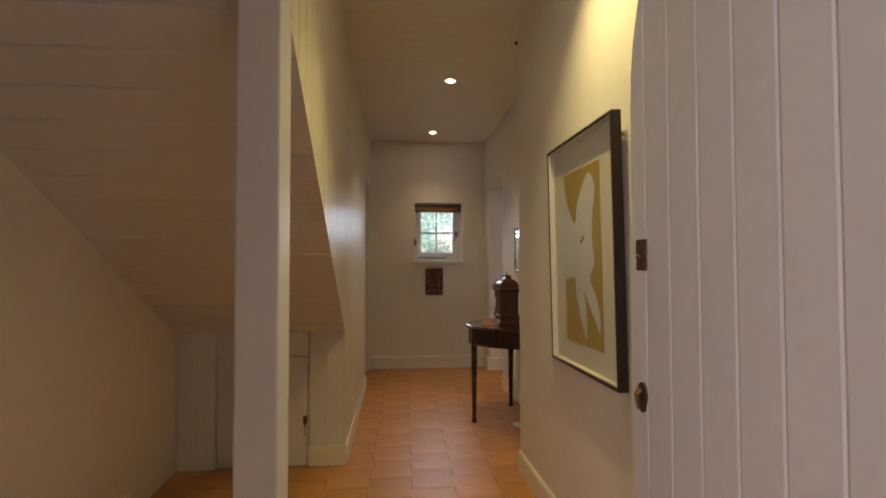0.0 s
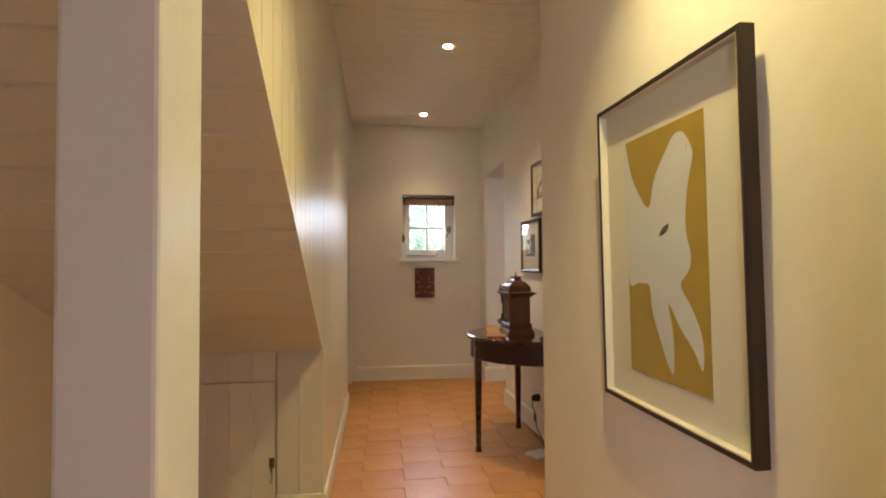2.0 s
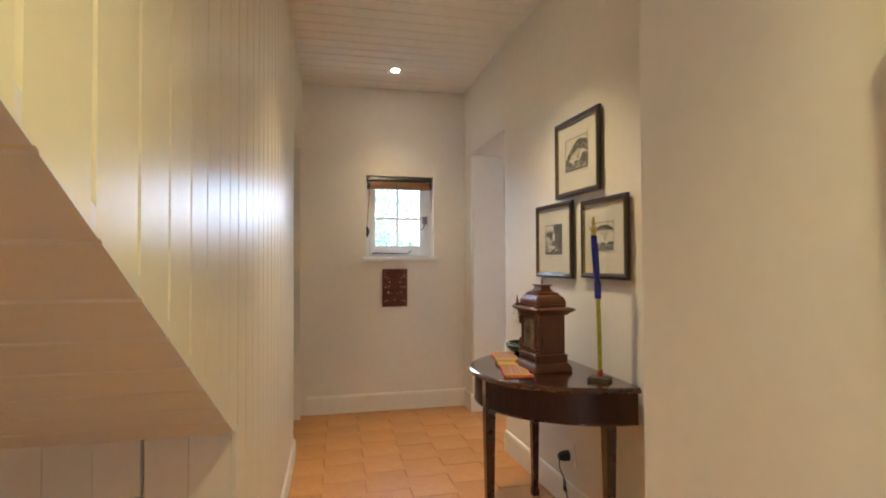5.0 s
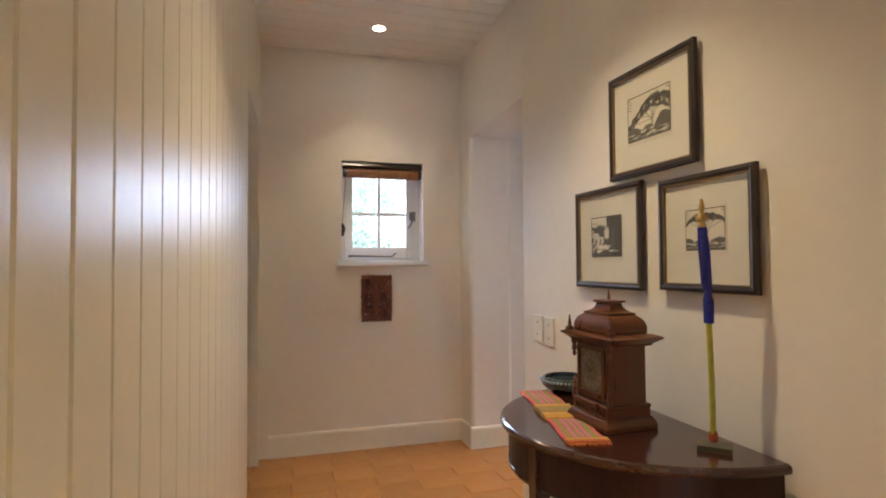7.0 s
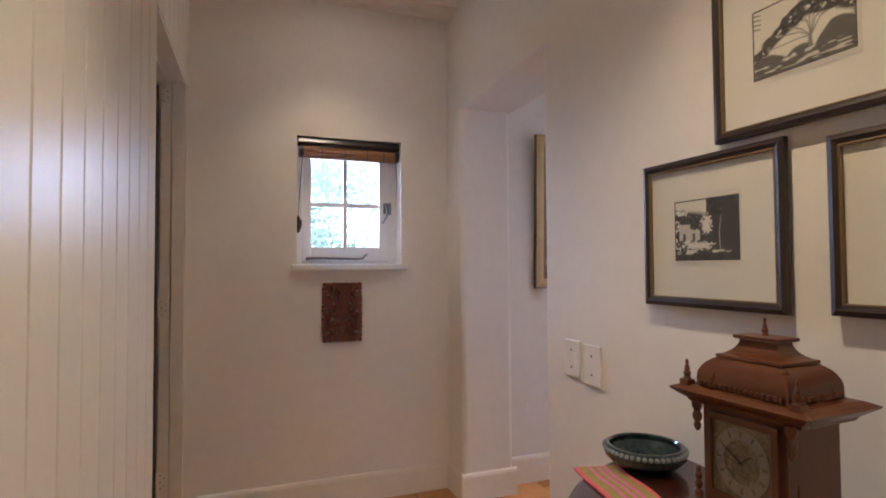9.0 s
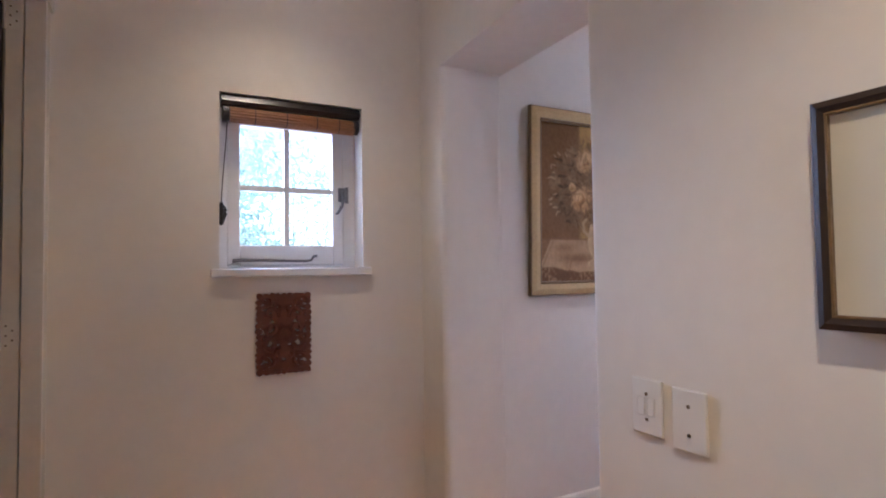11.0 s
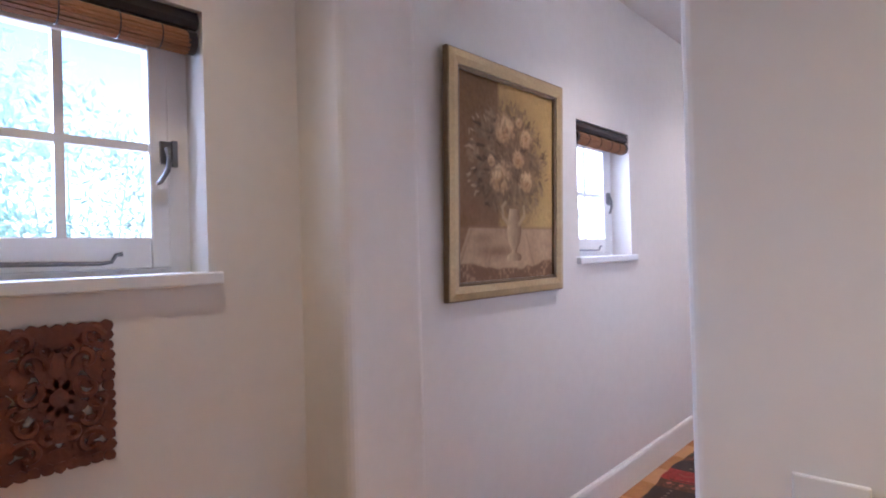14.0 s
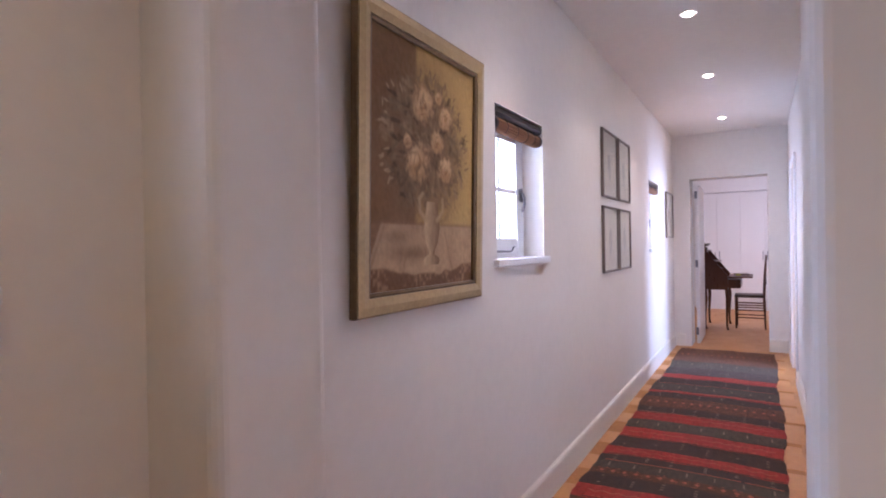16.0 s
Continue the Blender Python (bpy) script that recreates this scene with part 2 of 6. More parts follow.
bm = cube(8.65, 8.92, 4.0, 5.46, 0, CEIL + 0.1)
box(bm, 8.65, 8.92, 6.36, 7.6, 0, CEIL + 0.1)
box(bm, 8.65, 8.92, 5.46, 6.36, LINTEL, CEIL + 0.1)
part("wall_passage_end", bm, M_PLASTER, kind="structure", label="white plaster wall with an open doorway", category="wall")
bm = cube(13.75, 13.9, 4.0, 7.6, 0, CEIL + 0.1)
box(bm, 8.92, 13.75, 7.45, 7.6, 0, CEIL + 0.1)
box(bm, 8.92, 13.75, 4.0, 4.15, 0, CEIL + 0.1)
part("wall_far_room", bm, M_PLASTER, kind="structure", label="white walls of the room beyond", category="wall")
part("ceiling_passage", cube(1.667, 13.75, 4.0, 7.45, PCEIL, PCEIL + 0.08), M_PLASTER, kind="structure", label="smooth white passage ceiling", category="ceiling")
bm = bmesh.new()
y = -0.1805
while y < EE:
    box(bm, -2.0, EW + 0.01, max(y + 0.003, -4.0), min(y + 0.131 - 0.003, EE - 0.001), CEIL, CEIL + 0.02, 0.004, 1)
    y += 0.1305
box(bm, -2.0, EW + 0.01, -0.2, EE, CEIL + 0.008, CEIL + 0.06)
part("ceiling_hall", bm, M_CEIL, kind="structure", label="cream tongue-and-groove boarded ceiling", category="ceiling")
bm = bmesh.new()
prism(bm, [(1.30, soff(1.30) + 0.03), (3.455, soff(3.43) + 0.03), (3.455, 0.0), (5.74, 0.0), (5.74, CEIL), (1.30, CEIL)], 0, -0.30, -0.215)
box(bm, -0.30, -0.20, 5.74, 6.58, 2.29, CEIL)
box(bm, -0.30, -0.125, 6.58, EE, 0, CEIL)
box(bm, -0.30, -0.20, 0.22, 1.19, 2.3, CEIL)
wall_left = part("wall_left", bm, M_PANEL, kind="structure", label="cream gloss tongue-and-groove panelled wall", category="wall")
part("wall_understair", cube(-1.45, -1.23, 0.22, 6.0, 0, CEIL), M_PLASTER, kind="structure", label="cream plaster wall under the stair", category="wall")
bm = cube(-1.23, -0.95, 3.45, 3.52, 0, 0.9)
box(bm, -0.45, -0.186, 3.45, 3.52, 0, 0.9)
box(bm, -0.95, -0.45, 3.45, 3.52, 0.66, 0.9)
wall_cup = part("wall_cupboard", bm, M_BOARD, kind="structure", label="off-white boarded wall closing the stair cupboard", category="wall")
bm = prism(bmesh.new(), [(3.46, soff(3.46) + 0.03), (3.46, soff(3.46) + 0.12), (-0.6, soff(-0.6) + 0.12), (-0.6, soff(-0.6) + 0.03)], 0, -1.23, -0.19)
soffit = part("stair_soffit", bm, M_BOARD, kind="structure", label="off-white boarded underside of a stair", category="stair")
# the entrance doorway, and the room behind it
bm = cube(-1.45, -0.215, 0.08, 0.22, 0, CEIL)
box(bm, 0.70, 1.6, 0.08, 0.218, 0, CEIL)
box(bm, -0.215, 0.70, 0.08, 0.22, 2.25, CEIL)
part("wall_entrance", bm, M_PLASTER, kind="structure", label="cream plaster wall round the entrance doorway", category="wall")
bm = cube(-2.2, 2.4, -4.1, -4.0, 0, CEIL)
box(bm, -2.3, -2.2, -4.0, 0.08, 0, CEIL)
box(bm, 2.4, 2.5, -4.0, 0.08, 0, CEIL)
part("wall_entrance_room", bm, M_PLASTER, kind="structure", label="plain plaster walls of the entrance room", category="wall")
part("ceiling_entrance_room", cube(-2.3, 2.5, -4.1, 0.08, CEIL, CEIL + 0.05), M_PLASTER, kind="structure", label="plain plaster ceiling", category="ceiling")
# Guessed side room behind the doorway, its plaster darkened to stand for shade.
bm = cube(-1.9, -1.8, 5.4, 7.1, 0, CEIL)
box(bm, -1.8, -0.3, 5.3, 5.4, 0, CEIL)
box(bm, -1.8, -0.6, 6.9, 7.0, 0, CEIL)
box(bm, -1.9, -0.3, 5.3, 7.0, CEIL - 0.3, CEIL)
part("wall_side_room", bm, M_SHADEPLASTER, kind="structure", label="side room plaster walls with shade put into their colour", category="wall")
floor = part("floor", cube(-2.4, 14.0, -4.2, 7.7, -0.2, -0.0034), M_GROUT, kind="structure", label="terracotta tiled floor with dark joints", category="floor")
part("post", cube(-0.282, -0.178, 1.19, 1.342, 0, CEIL, 0.006, 2), M_BOARD, kind="structure", label="white painted square timber post", category="post")
M_APRON = material("dark mahogany apron", (0.026, 0.009, 0.007), 0.34, vary=0.25, scale=3, grain=14, bump=0.05, second=(0.04, 0.013, 0.009), spec=0.3, stretch=(8, 8, 1))

# ---- more materials ----
M_BRASS = material("aged bronze", (0.16, 0.10, 0.06), 0.45, 0.8, vary=0.25, scale=30, grain=120, bump=0.2)
M_STEEL = material("dull grey iron", (0.22, 0.22, 0.24), 0.35, 0.9, vary=0.1, scale=30, grain=120, bump=0.1)
M_GOLDFRAME = material("pale gilt frame", (0.50, 0.36, 0.17), 0.36, 0.4, vary=0.1, scale=12, grain=90, bump=0.15)
M_GOLDDARK = material("dark gilt edge", (0.20, 0.13, 0.06), 0.4, 0.35, vary=0.15, scale=12, grain=90, bump=0.15)
M_PLASTIC = material("white moulded plastic", (0.78, 0.76, 0.72), 0.35, vary=0.01, bump=0)
M_SCREW = material("screw steel", (0.25, 0.2, 0.14), 0.4, 0.9)
M_BLACKPLASTIC = material("black plastic", (0.02, 0.02, 0.02), 0.4, bump=0)
M_BAMBOO = material("split bamboo", (0.30, 0.125, 0.045), 0.5, vary=0.25, scale=40, grain=160, bump=0.4, stretch=(0.3, 4, 4))
M_BLINDBLACK = material("black stained wood", (0.016, 0.012, 0.014), 0.3, vary=0.2)
M_MUSTARD = material("mustard printed ink", (0.42, 0.28, 0.040), 0.75, vary=0.07, scale=8, grain=90, bump=0.05, second=(0.36, 0.235, 0.035))
M_PRINTWHITE = material("grey-white printed ink", (0.64, 0.64, 0.66), 0.8, vary=0.03, scale=9, grain=120, bump=0.05, second=(0.58, 0.58, 0.60))
M_INK = material("black printing ink", (0.035, 0.028, 0.025), 0.7, vary=0.2, scale=40, grain=200)
M_PAPER = material("cream printing paper", (0.70, 0.64, 0.53), 0.85, vary=0.03, scale=9, grain=160)
M_CARVE = material("carved teak", (0.16, 0.045, 0.02), 0.5, vary=0.3, scale=20, grain=80, bump=0.4, second=(0.09, 0.024, 0.012))
M_BOWL = material("mottled blue-green glaze", (0.045, 0.075, 0.085), 0.14, vary=0.3, scale=18, grain=90, bump=0.05, second=(0.018, 0.03, 0.038), coat=0.6)
M_BOWLBAND = material("pale speckled glaze", (0.24, 0.28, 0.28), 0.2, vary=0.35, scale=40, grain=160, bump=0.1)
M_YELLOW = material("yellow painted rod", (0.50, 0.48, 0.05), 0.4, vary=0.2, scale=30)
M_BLUE = material("cobalt blue glass beads", (0.012, 0.018, 0.30), 0.22, vary=0.2, scale=40)
M_REDPAINT = material("red paint", (0.42, 0.07, 0.03), 0.5, vary=0.2)
M_STONE = material("dark grey-green stone", (0.10, 0.09, 0.06), 0.5, vary=0.25, scale=30, grain=120, bump=0.3)
M_OCHRE = material("ochre resin ornament", (0.50, 0.33, 0.10), 0.5, vary=0.2, scale=40)
M_DIAL = material("silvered dial", (0.28, 0.25, 0.20), 0.32, 0.5, vary=0.15, scale=20, grain=120, bump=0.1)
M_DIALBRASS = material("brass spandrel", (0.25, 0.20, 0.13), 0.35, 0.8, vary=0.3, scale=60, grain=160, bump=0.5)
M_CLOTHPINK = material("pink woven cotton", (0.62, 0.11, 0.11), 0.9, vary=0.12, scale=60, grain=300, bump=0.5)
M_CLOTHOLIVE = material("olive woven cotton", (0.30, 0.22, 0.06), 0.9, vary=0.12, scale=60, grain=300, bump=0.5)
M_CLOTHMAG = material("magenta woven stripe", (0.62, 0.13, 0.30), 0.9, vary=0.12, scale=60, grain=300, bump=0.5)
M_CLOTHGOLD = material("gold woven cotton", (0.55, 0.30, 0.05), 0.9, vary=0.15, scale=60, grain=300, bump=0.5)
M_CLOTHORANGE = material("orange woven cotton", (0.52, 0.14, 0.03), 0.9, vary=0.15, scale=60, grain=300, bump=0.5)
def leaf_material():
    m = material("green leaves", (0.18, 0.26, 0.17), 0.45, vary=0.3, scale=3, grain=20, second=(0.22, 0.32, 0.24))
    nt = m.node_tree
    tr, mix = nt.nodes.new("ShaderNodeBsdfTranslucent"), nt.nodes.new("ShaderNodeMixShader")
    tr.inputs[0].default_value = (0.42, 0.58, 0.50, 1)
    mix.inputs[0].default_value = 0.5
    nt.links.new(nt.nodes["Principled BSDF"].outputs[0], mix.inputs[1])
    nt.links.new(tr.outputs[0], mix.inputs[2])
    nt.links.new(mix.outputs[0], nt.nodes["Material Output"].inputs[0])
    return m


M_LEAF = leaf_material()
M_GROUND = material("dry garden soil", (0.22, 0.17, 0.12), 0.9, vary=0.2, scale=2, grain=20, bump=0.4)
M_GLASS = glass("clear window glass")
M_PICGLASS = glass("picture glass")
M_MATTGLASS = glass("matt picture glass", rough=0.25, edge=0.12)
M_LAMPGLOW = glow("lit lamp", (1.0, 0.86, 0.62), 30)
M_WARDROBE = material("white lacquered doors", (0.80, 0.79, 0.78), 0.4, vary=0.015, scale=3)
M_SEAT = material("dark leather", (0.05, 0.03, 0.025), 0.4, vary=0.15)
# Dark brown that carries the shade of the side doorway's gap.
M_GAPSHADE = material("gap shade brown", (0.07, 0.04, 0.03), 0.5, vary=0.2, scale=6)
M_SMALLFRAME = material("grey-brown thin frame", (0.20, 0.16, 0.13), 0.45, vary=0.1)
M_FAINT = material("faint pencil wash", (0.50, 0.47, 0.43), 0.9, vary=0.15, scale=20, second=(0.62, 0.59, 0.54))

# ---- planks ----


def plank(w, t, c, zlo, zhi, e=0.001, deep=0.0):
    """A board with chamfered front edges: width along y, face at x = 0 towards +x, ends given by functions of y."""
    bm = bmesh.new()
    deep = deep or c
    sec = [(-t, e), (-deep, e), (0, c), (0, w - c), (-deep, w - e), (-t, w - e)]
    lo = [bm.verts.new((x, y, zlo(y))) for x, y in sec]
    hi = [bm.verts.new((x, y, zhi(y))) for x, y in sec]
    bm.faces.new(lo[::-1]), bm.faces.new(hi)
    for i in range(6):
        j = (i + 1) % 6
        bm.faces.new((lo[i], lo[j], hi[j], hi[i]))
    return bm


def placed(me, parent, m, name="board"):
    ob = new(name, me)
    ob.parent = parent
    ob.matrix_basis = m
    return ob


def wall_boards():
    w = 0.1405
    full = mesh_of(plank(w, 0.03, 0.006, lambda y: 0.0, lambda y: CEIL - 0.001), M_PANEL)
    head = mesh_of(plank(w, 0.03, 0.006, lambda y: 2.29, lambda y: CEIL - 0.001), M_PANEL)
    y = 1.3445
    while y < 6.66:
        m = pose(lx(y) * K, y * K, 0, 0, 0, -1.2 if y > 3.4 else 0)
        if y + w < 3.50:
            y0 = y
            me = mesh_of(plank(w, 0.03, 0.006, lambda v: max(0.0, soff(min(y0 + v, 3.43)) + 0.003), lambda v: CEIL - 0.001), M_PANEL)
        elif y < 5.6:
            me = full
        elif y < 6.56:
            me = head
        else:
            me = None
        if me:
            placed(me, wall_left, m)
        y += w


wall_boards()


def soffit_boards():
    w = 0.132 * math.sqrt(1 + 0.52 ** 2)
    me = mesh_of(plank(w, 0.025, 0.006, lambda y: 0.0, lambda y: 1.05, 0.0002), M_BOARD)
    s = math.atan(0.52)
    y = 1.431 - 0.132 * 14
    while y < 3.35:
        # local y runs down the slope, local x faces down, local z runs along the hall's x
        ey = Vector((0, math.cos(s), -math.sin(s)))
        ex = Vector((0, -math.sin(s), -math.cos(s)))
        ez = ex.cross(ey)
        x0 = -0.18 if ez.x < 0 else -1.23
        m = Matrix((ex, ey, ez)).transposed().to_4x4()
        m.translation = Vector((x0, y, soff(y))) * K
        placed(me, soffit, m)
        y += 0.132


soffit_boards()


def cupboard():
    w = 0.108
    m0 = lambda x: Matrix(((0, 1, 0, x * K), (-1, 0, 0, 3.43 * K), (0, 0, 1, 0), (0, 0, 0, 1)))
    tall = mesh_of(plank(w, 0.02, 0.0022, lambda y: 0.0, lambda y: 0.87, 0.0002), M_BOARD)
    top = mesh_of(plank(0.1135, 0.02, 0.0022, lambda y: 0.706, lambda y: 0.87, 0.0002), M_BOARD)
    for i in range(2):
        placed(tall, wall_cup, m0(-1.2285 + i * w + 0.022))
    placed(mesh_of(plank(0.022, 0.02, 0.002, lambda y: 0.0, lambda y: 0.87), M_BOARD), wall_cup, m0(-1.2285))
    x = -0.983
    while x < -0.43:
        placed(top, wall_cup, m0(x))
        x += 0.1135
    for i in range(2):
        placed(tall, wall_cup, m0(-0.409 + i * w + 0.001))
    placed(mesh_of(plank(0.0135, 0.03, 0.002, lambda y: 0.0, lambda y: 0.87), M_BOARD), wall_cup, m0(-0.192))
    placed(mesh_of(plank(0.125, 0.03, 0.003, lambda y: 0.0, lambda y: 0.83), M_PANEL), wall_left, pose(-0.18 * K, 3.4315 * K, 0, 0, 0, 0))
    d = thing("cupboard_door", -0.978, 3.432, 0.004, 0, "small off-white boarded cupboard door under the stair", "door", kind="structure")
    me = mesh_of(plank(0.111, 0.02, 0.002, lambda y: 0.0, lambda y: 0.694, 0.0002), M_BOARD)
    for i in range(5):
        placed(me, d, Matrix(((0, 1, 0, (0.003 + i * 0.111) * K), (-1, 0, 0, 0), (0, 0, 1, 0), (0, 0, 0, 1))))
    bm = bmesh.new()
    tube(bm, [(0.545, -0.002, 0.29), (0.545, -0.012, 0.29), (0.545, -0.014, 0.25)], 0.005)
    part("key", bm, M_BRASS, d, "small worn brass key")
    bm = cube(0.532, 0.558, -0.004, 0.004, 0.265, 0.315, 0.003)
    part("lock_plate", bm, M_BRASS, d, "worn brass lock plate")
    bm = bmesh.new()
    tube(bm, [(0.545, -0.014, 0.25), (0.549, -0.014, 0.22), (0.543, -0.012, 0.19)], 0.002, 6)
    part("string", bm, M_BLACKPLASTIC, d, "short dark key string")


cupboard()

# ---- skirting boards ----


def skirting(name, x0, y0, x1, y1, h=0.15, t=0.016, mat=M_SKIRT):
    """A skirting board with a rounded top, standing to the left of the way from the first point to the second."""
    L = math.hypot(x1 - x0, y1 - y0)
    bm = prism(bmesh.new(), [(0, 0), (t, 0), (t, h - 0.02), (t * 0.75, h - 0.006), (t * 0.3, h), (0, h)], 0, 0, L)
    ob = part(name, bm, mat, kind="structure", label="painted timber skirting board", category="skirting")
    ob.matrix_basis = pose(x0 * K, y0 * K, 0.001, 0, 0, math.degrees(math.atan2(y1 - y0, x1 - x0)))
    return ob


skirting("baseboard_right", RW, 0.25, RW, 3.21, 0.125)
skirting("baseboard_east", ex(3.26), 3.26, ex(5.47), 5.47, 0.14)
skirting("baseboard_left", lx(5.72), 5.72, lx(3.46), 3.46, 0.11, 0.014)
skirting("baseboard_end", EW - 0.01, EE, -0.06, EE, 0.155)
skirting("baseboard_nib_front", EW - 0.014, 6.45, 1.68, 6.45, 0.155, -0.018)
skirting("baseboard_nib_side", EW, 6.44, EW, EE - 0.016, 0.155, 0.016)
skirting("baseboard_passage_north", 8.63, PW, 1.67, PW, 0.165, 0.018)
skirting("baseboard_passage_south", 1.70, 5.24, 6.83, 5.24, 0.165, 0.018)
skirting("baseboard_passage_south", 7.83, 5.24, 8.63, 5.24, 0.165, 0.018)
skirting("baseboard_passage_end", 8.65, 6.43, 8.65, PW - 0.02, 0.165, 0.018)
skirting("baseboard_passage_end", 8.65, 5.26, 8.65, 5.46, 0.165, 0.018)
skirting("baseboard_cupboard", -0.41, 3.43, -0.185, 3.43, 0.13, -0.012)
skirting("baseboard_cupboard", -1.225, 3.43, -0.985, 3.43, 0.13, -0.012)
skirting("baseboard_understair", -1.23, 3.41, -1.23, 0.25, 0.13, 0.014)

# ---- windows ----


def window(name, x0, x1, z0, z1, y, label):
    """A small casement set into the wall: frame, sash with four panes, sill, handle and stay."""
    w = thing(name, x0, y, z0, 0, label, "window", kind="structure")
    W, H, d = x1 - x0, z1 - z0, 0.12
    f = 0.04
    bm = bmesh.new()
    box(bm, 0.0, f, d, d + 0.07, 0, H)
    box(bm, W - f - 0.015, W, d, d + 0.07, 0, H)
    box(bm, f, W - f - 0.015, d, d + 0.07, 0, 0.035)
    box(bm, f, W - f - 0.015, d, d + 0.07, H - 0.05, H)
    part("window_frame", bm, M_WHITE, w)
    a, b, lo, hi = f + 0.0006, W - f - 0.0156, 0.0356, H - 0.0506
    s, cx, cz = 0.052, W / 2 - 0.012, 0.375
    bm = bmesh.new()
    box(bm, a, a + s, d - 0.006, d + 0.04, lo, hi, 0.004, 1)
    box(bm, b - s, b, d - 0.006, d + 0.04, lo, hi, 0.004, 1)
    box(bm, a + s, b - s, d - 0.005, d + 0.04, lo, lo + 0.088, 0.003, 1)
    box(bm, a + s, b - s, d - 0.005, d + 0.04, hi - s, hi, 0.003, 1)
    box(bm, cx - 0.011, cx + 0.011, d + 0.002, d + 0.03, lo + 0.088, hi - s)
    box(bm, a + s, cx - 0.011, d + 0.003, d + 0.03, cz - 0.011, cz + 0.011)
    box(bm, cx + 0.011, b - s, d + 0.003, d + 0.03, cz - 0.011, cz + 0.011)
    sash = part("sash", bm, M_WHITE, w, "white painted casement sash")
    for u0, u1 in ((a + s, cx - 0.011), (cx + 0.011, b - s)):
        for v0, v1 in ((lo + 0.088, cz - 0.011), (cz + 0.011, hi - s)):
            p = part("pane", cube(u0 - 0.003, u1 + 0.003, d + 0.014, d + 0.018, v0 - 0.003, v1 + 0.003), M_GLASS, sash)
            p.visible_shadow = False
    part("sill", cube(-0.033, W + 0.033, -0.028, d, -0.012, 0.022, 0.005, 2), M_WHITE, w, "white painted window board")
    bm = cube(b - 0.026, b + 0.006, d - 0.014, d - 0.004, cz - 0.045, cz + 0.02, 0.002, 1)
    box(bm, b + 0.008, b + 0.022, d - 0.012, d, cz - 0.05, cz + 0.025)
    tube(bm, [(b - 0.01, d - 0.02, cz), (b - 0.008, d - 0.032, cz - 0.03), (b - 0.014, d - 0.035, cz - 0.065), (b - 0.035, d - 0.035, cz - 0.1), (b - 0.045, d - 0.033, cz - 0.105)], [0.008, 0.008, 0.007, 0.007, 0.005])
    part("casement_handle", bm, M_STEEL, sash, "grey iron casement handle")
    bm = bmesh.new()
    tube(bm, [(a + 0.02, d - 0.014, lo + 0.02), (a + 0.05, d - 0.018, lo + 0.024), (b - 0.18, d - 0.018, lo + 0.018), (b - 0.155, d - 0.02, lo + 0.022), (b - 0.145, d - 0.022, lo + 0.04), (b - 0.13, d - 0.022, lo + 0.042)], [0.009, 0.007, 0.005, 0.005, 0.005, 0.006])
    part("casement_stay", bm, M_STEEL, sash, "grey iron casement stay")
    return w


def blind(x0, x1, z1, y):
    """A rolled-up bamboo blind under a black head rail."""
    b = thing("roller_blind", x0, y, z1, 0, "rolled-up brown bamboo blind with a black head rail", "blind", "blinds on the small windows")
    W = x1 - x0
    bm = bmesh.new()
    prism(bm, [(0.0, 0.0), (0.05, 0.0), (0.055, -0.03), (0.05, -0.045), (0.0, -0.045), (-0.012, -0.03)], 0, 0.006, W - 0.006)
    part("head_rail", bm, M_BLINDBLACK, b)
    bm = bmesh.new()
    n = 14
    for k in range(n):   # the slats that show on the roll's outside
        a0 = 2 * math.pi * k / n
        cy, cz = 0.018 + 0.027 * math.cos(a0), -0.08 + 0.027 * math.sin(a0)
        tube(bm, [(0.04, cy, cz), (W - 0.03, cy, cz - 0.004)], 0.0068, 5)
    tube(bm, [(0.04, 0.018, -0.08), (W - 0.03, 0.018, -0.084)], 0.024, 10)
    part("bamboo_roll", bm, M_BAMBOO, b, kind="stuff")
    for u in (0.012, W - 0.035):
        bm = bmesh.new()
        tube(bm, [(u, 0.018, -0.08), (u + 0.024, 0.018, -0.08)], 0.034, 14)
        part("end_cap", bm, M_BLINDBLACK, b)
    for u in (0.14, 0.27, 0.4, 0.5):
        bm = bmesh.new()
        pts = [(u, 0.018 + 0.0355 * math.cos(t), -0.081 + 0.0355 * math.sin(t)) for t in [k * math.pi / 6 for k in range(13)]]
        tube(bm, pts, 0.0018, 5)
        part("cord_loop", bm, M_BLINDBLACK, b)
    bm = bmesh.new()
    tube(bm, [(0.03, 0.0, -0.1), (0.024, 0.004, -0.2), (0.012, 0.01, -0.36), (0.006, 0.012, -0.47)], 0.0022, 6)
    part("pull_cord", bm, M_BLINDBLACK, b, "dark pull cord")
    bm = bmesh.new()
    for k in range(5):
        tube(bm, [(0.008, 0.01, -0.455 - 0.008 * k), (0.022 + 0.004 * (k % 2), -0.002, -0.475 - 0.008 * k), (0.012, 0.012, -0.50 - 0.01 * k)], 0.0035, 6)
    box(bm, 0.0, 0.014, 0.004, 0.016, -0.545, -0.45, 0.003, 1)
    part("cord_cleat", bm, M_BLINDBLACK, b, "dark cleat wound with cord")
    return b


for i, (w, y) in enumerate(((W1, EE), (W2, PW), (W3, PW))):
    window("window_%d" % (i + 1), w[0], w[1], w[2], w[3], y, "small white four-paned casement window in a deep reveal")
    blind(w[0] + 0.002, w[1] - 0.002, w[3] - 0.004, y + 0.012)

# ---- doors ----


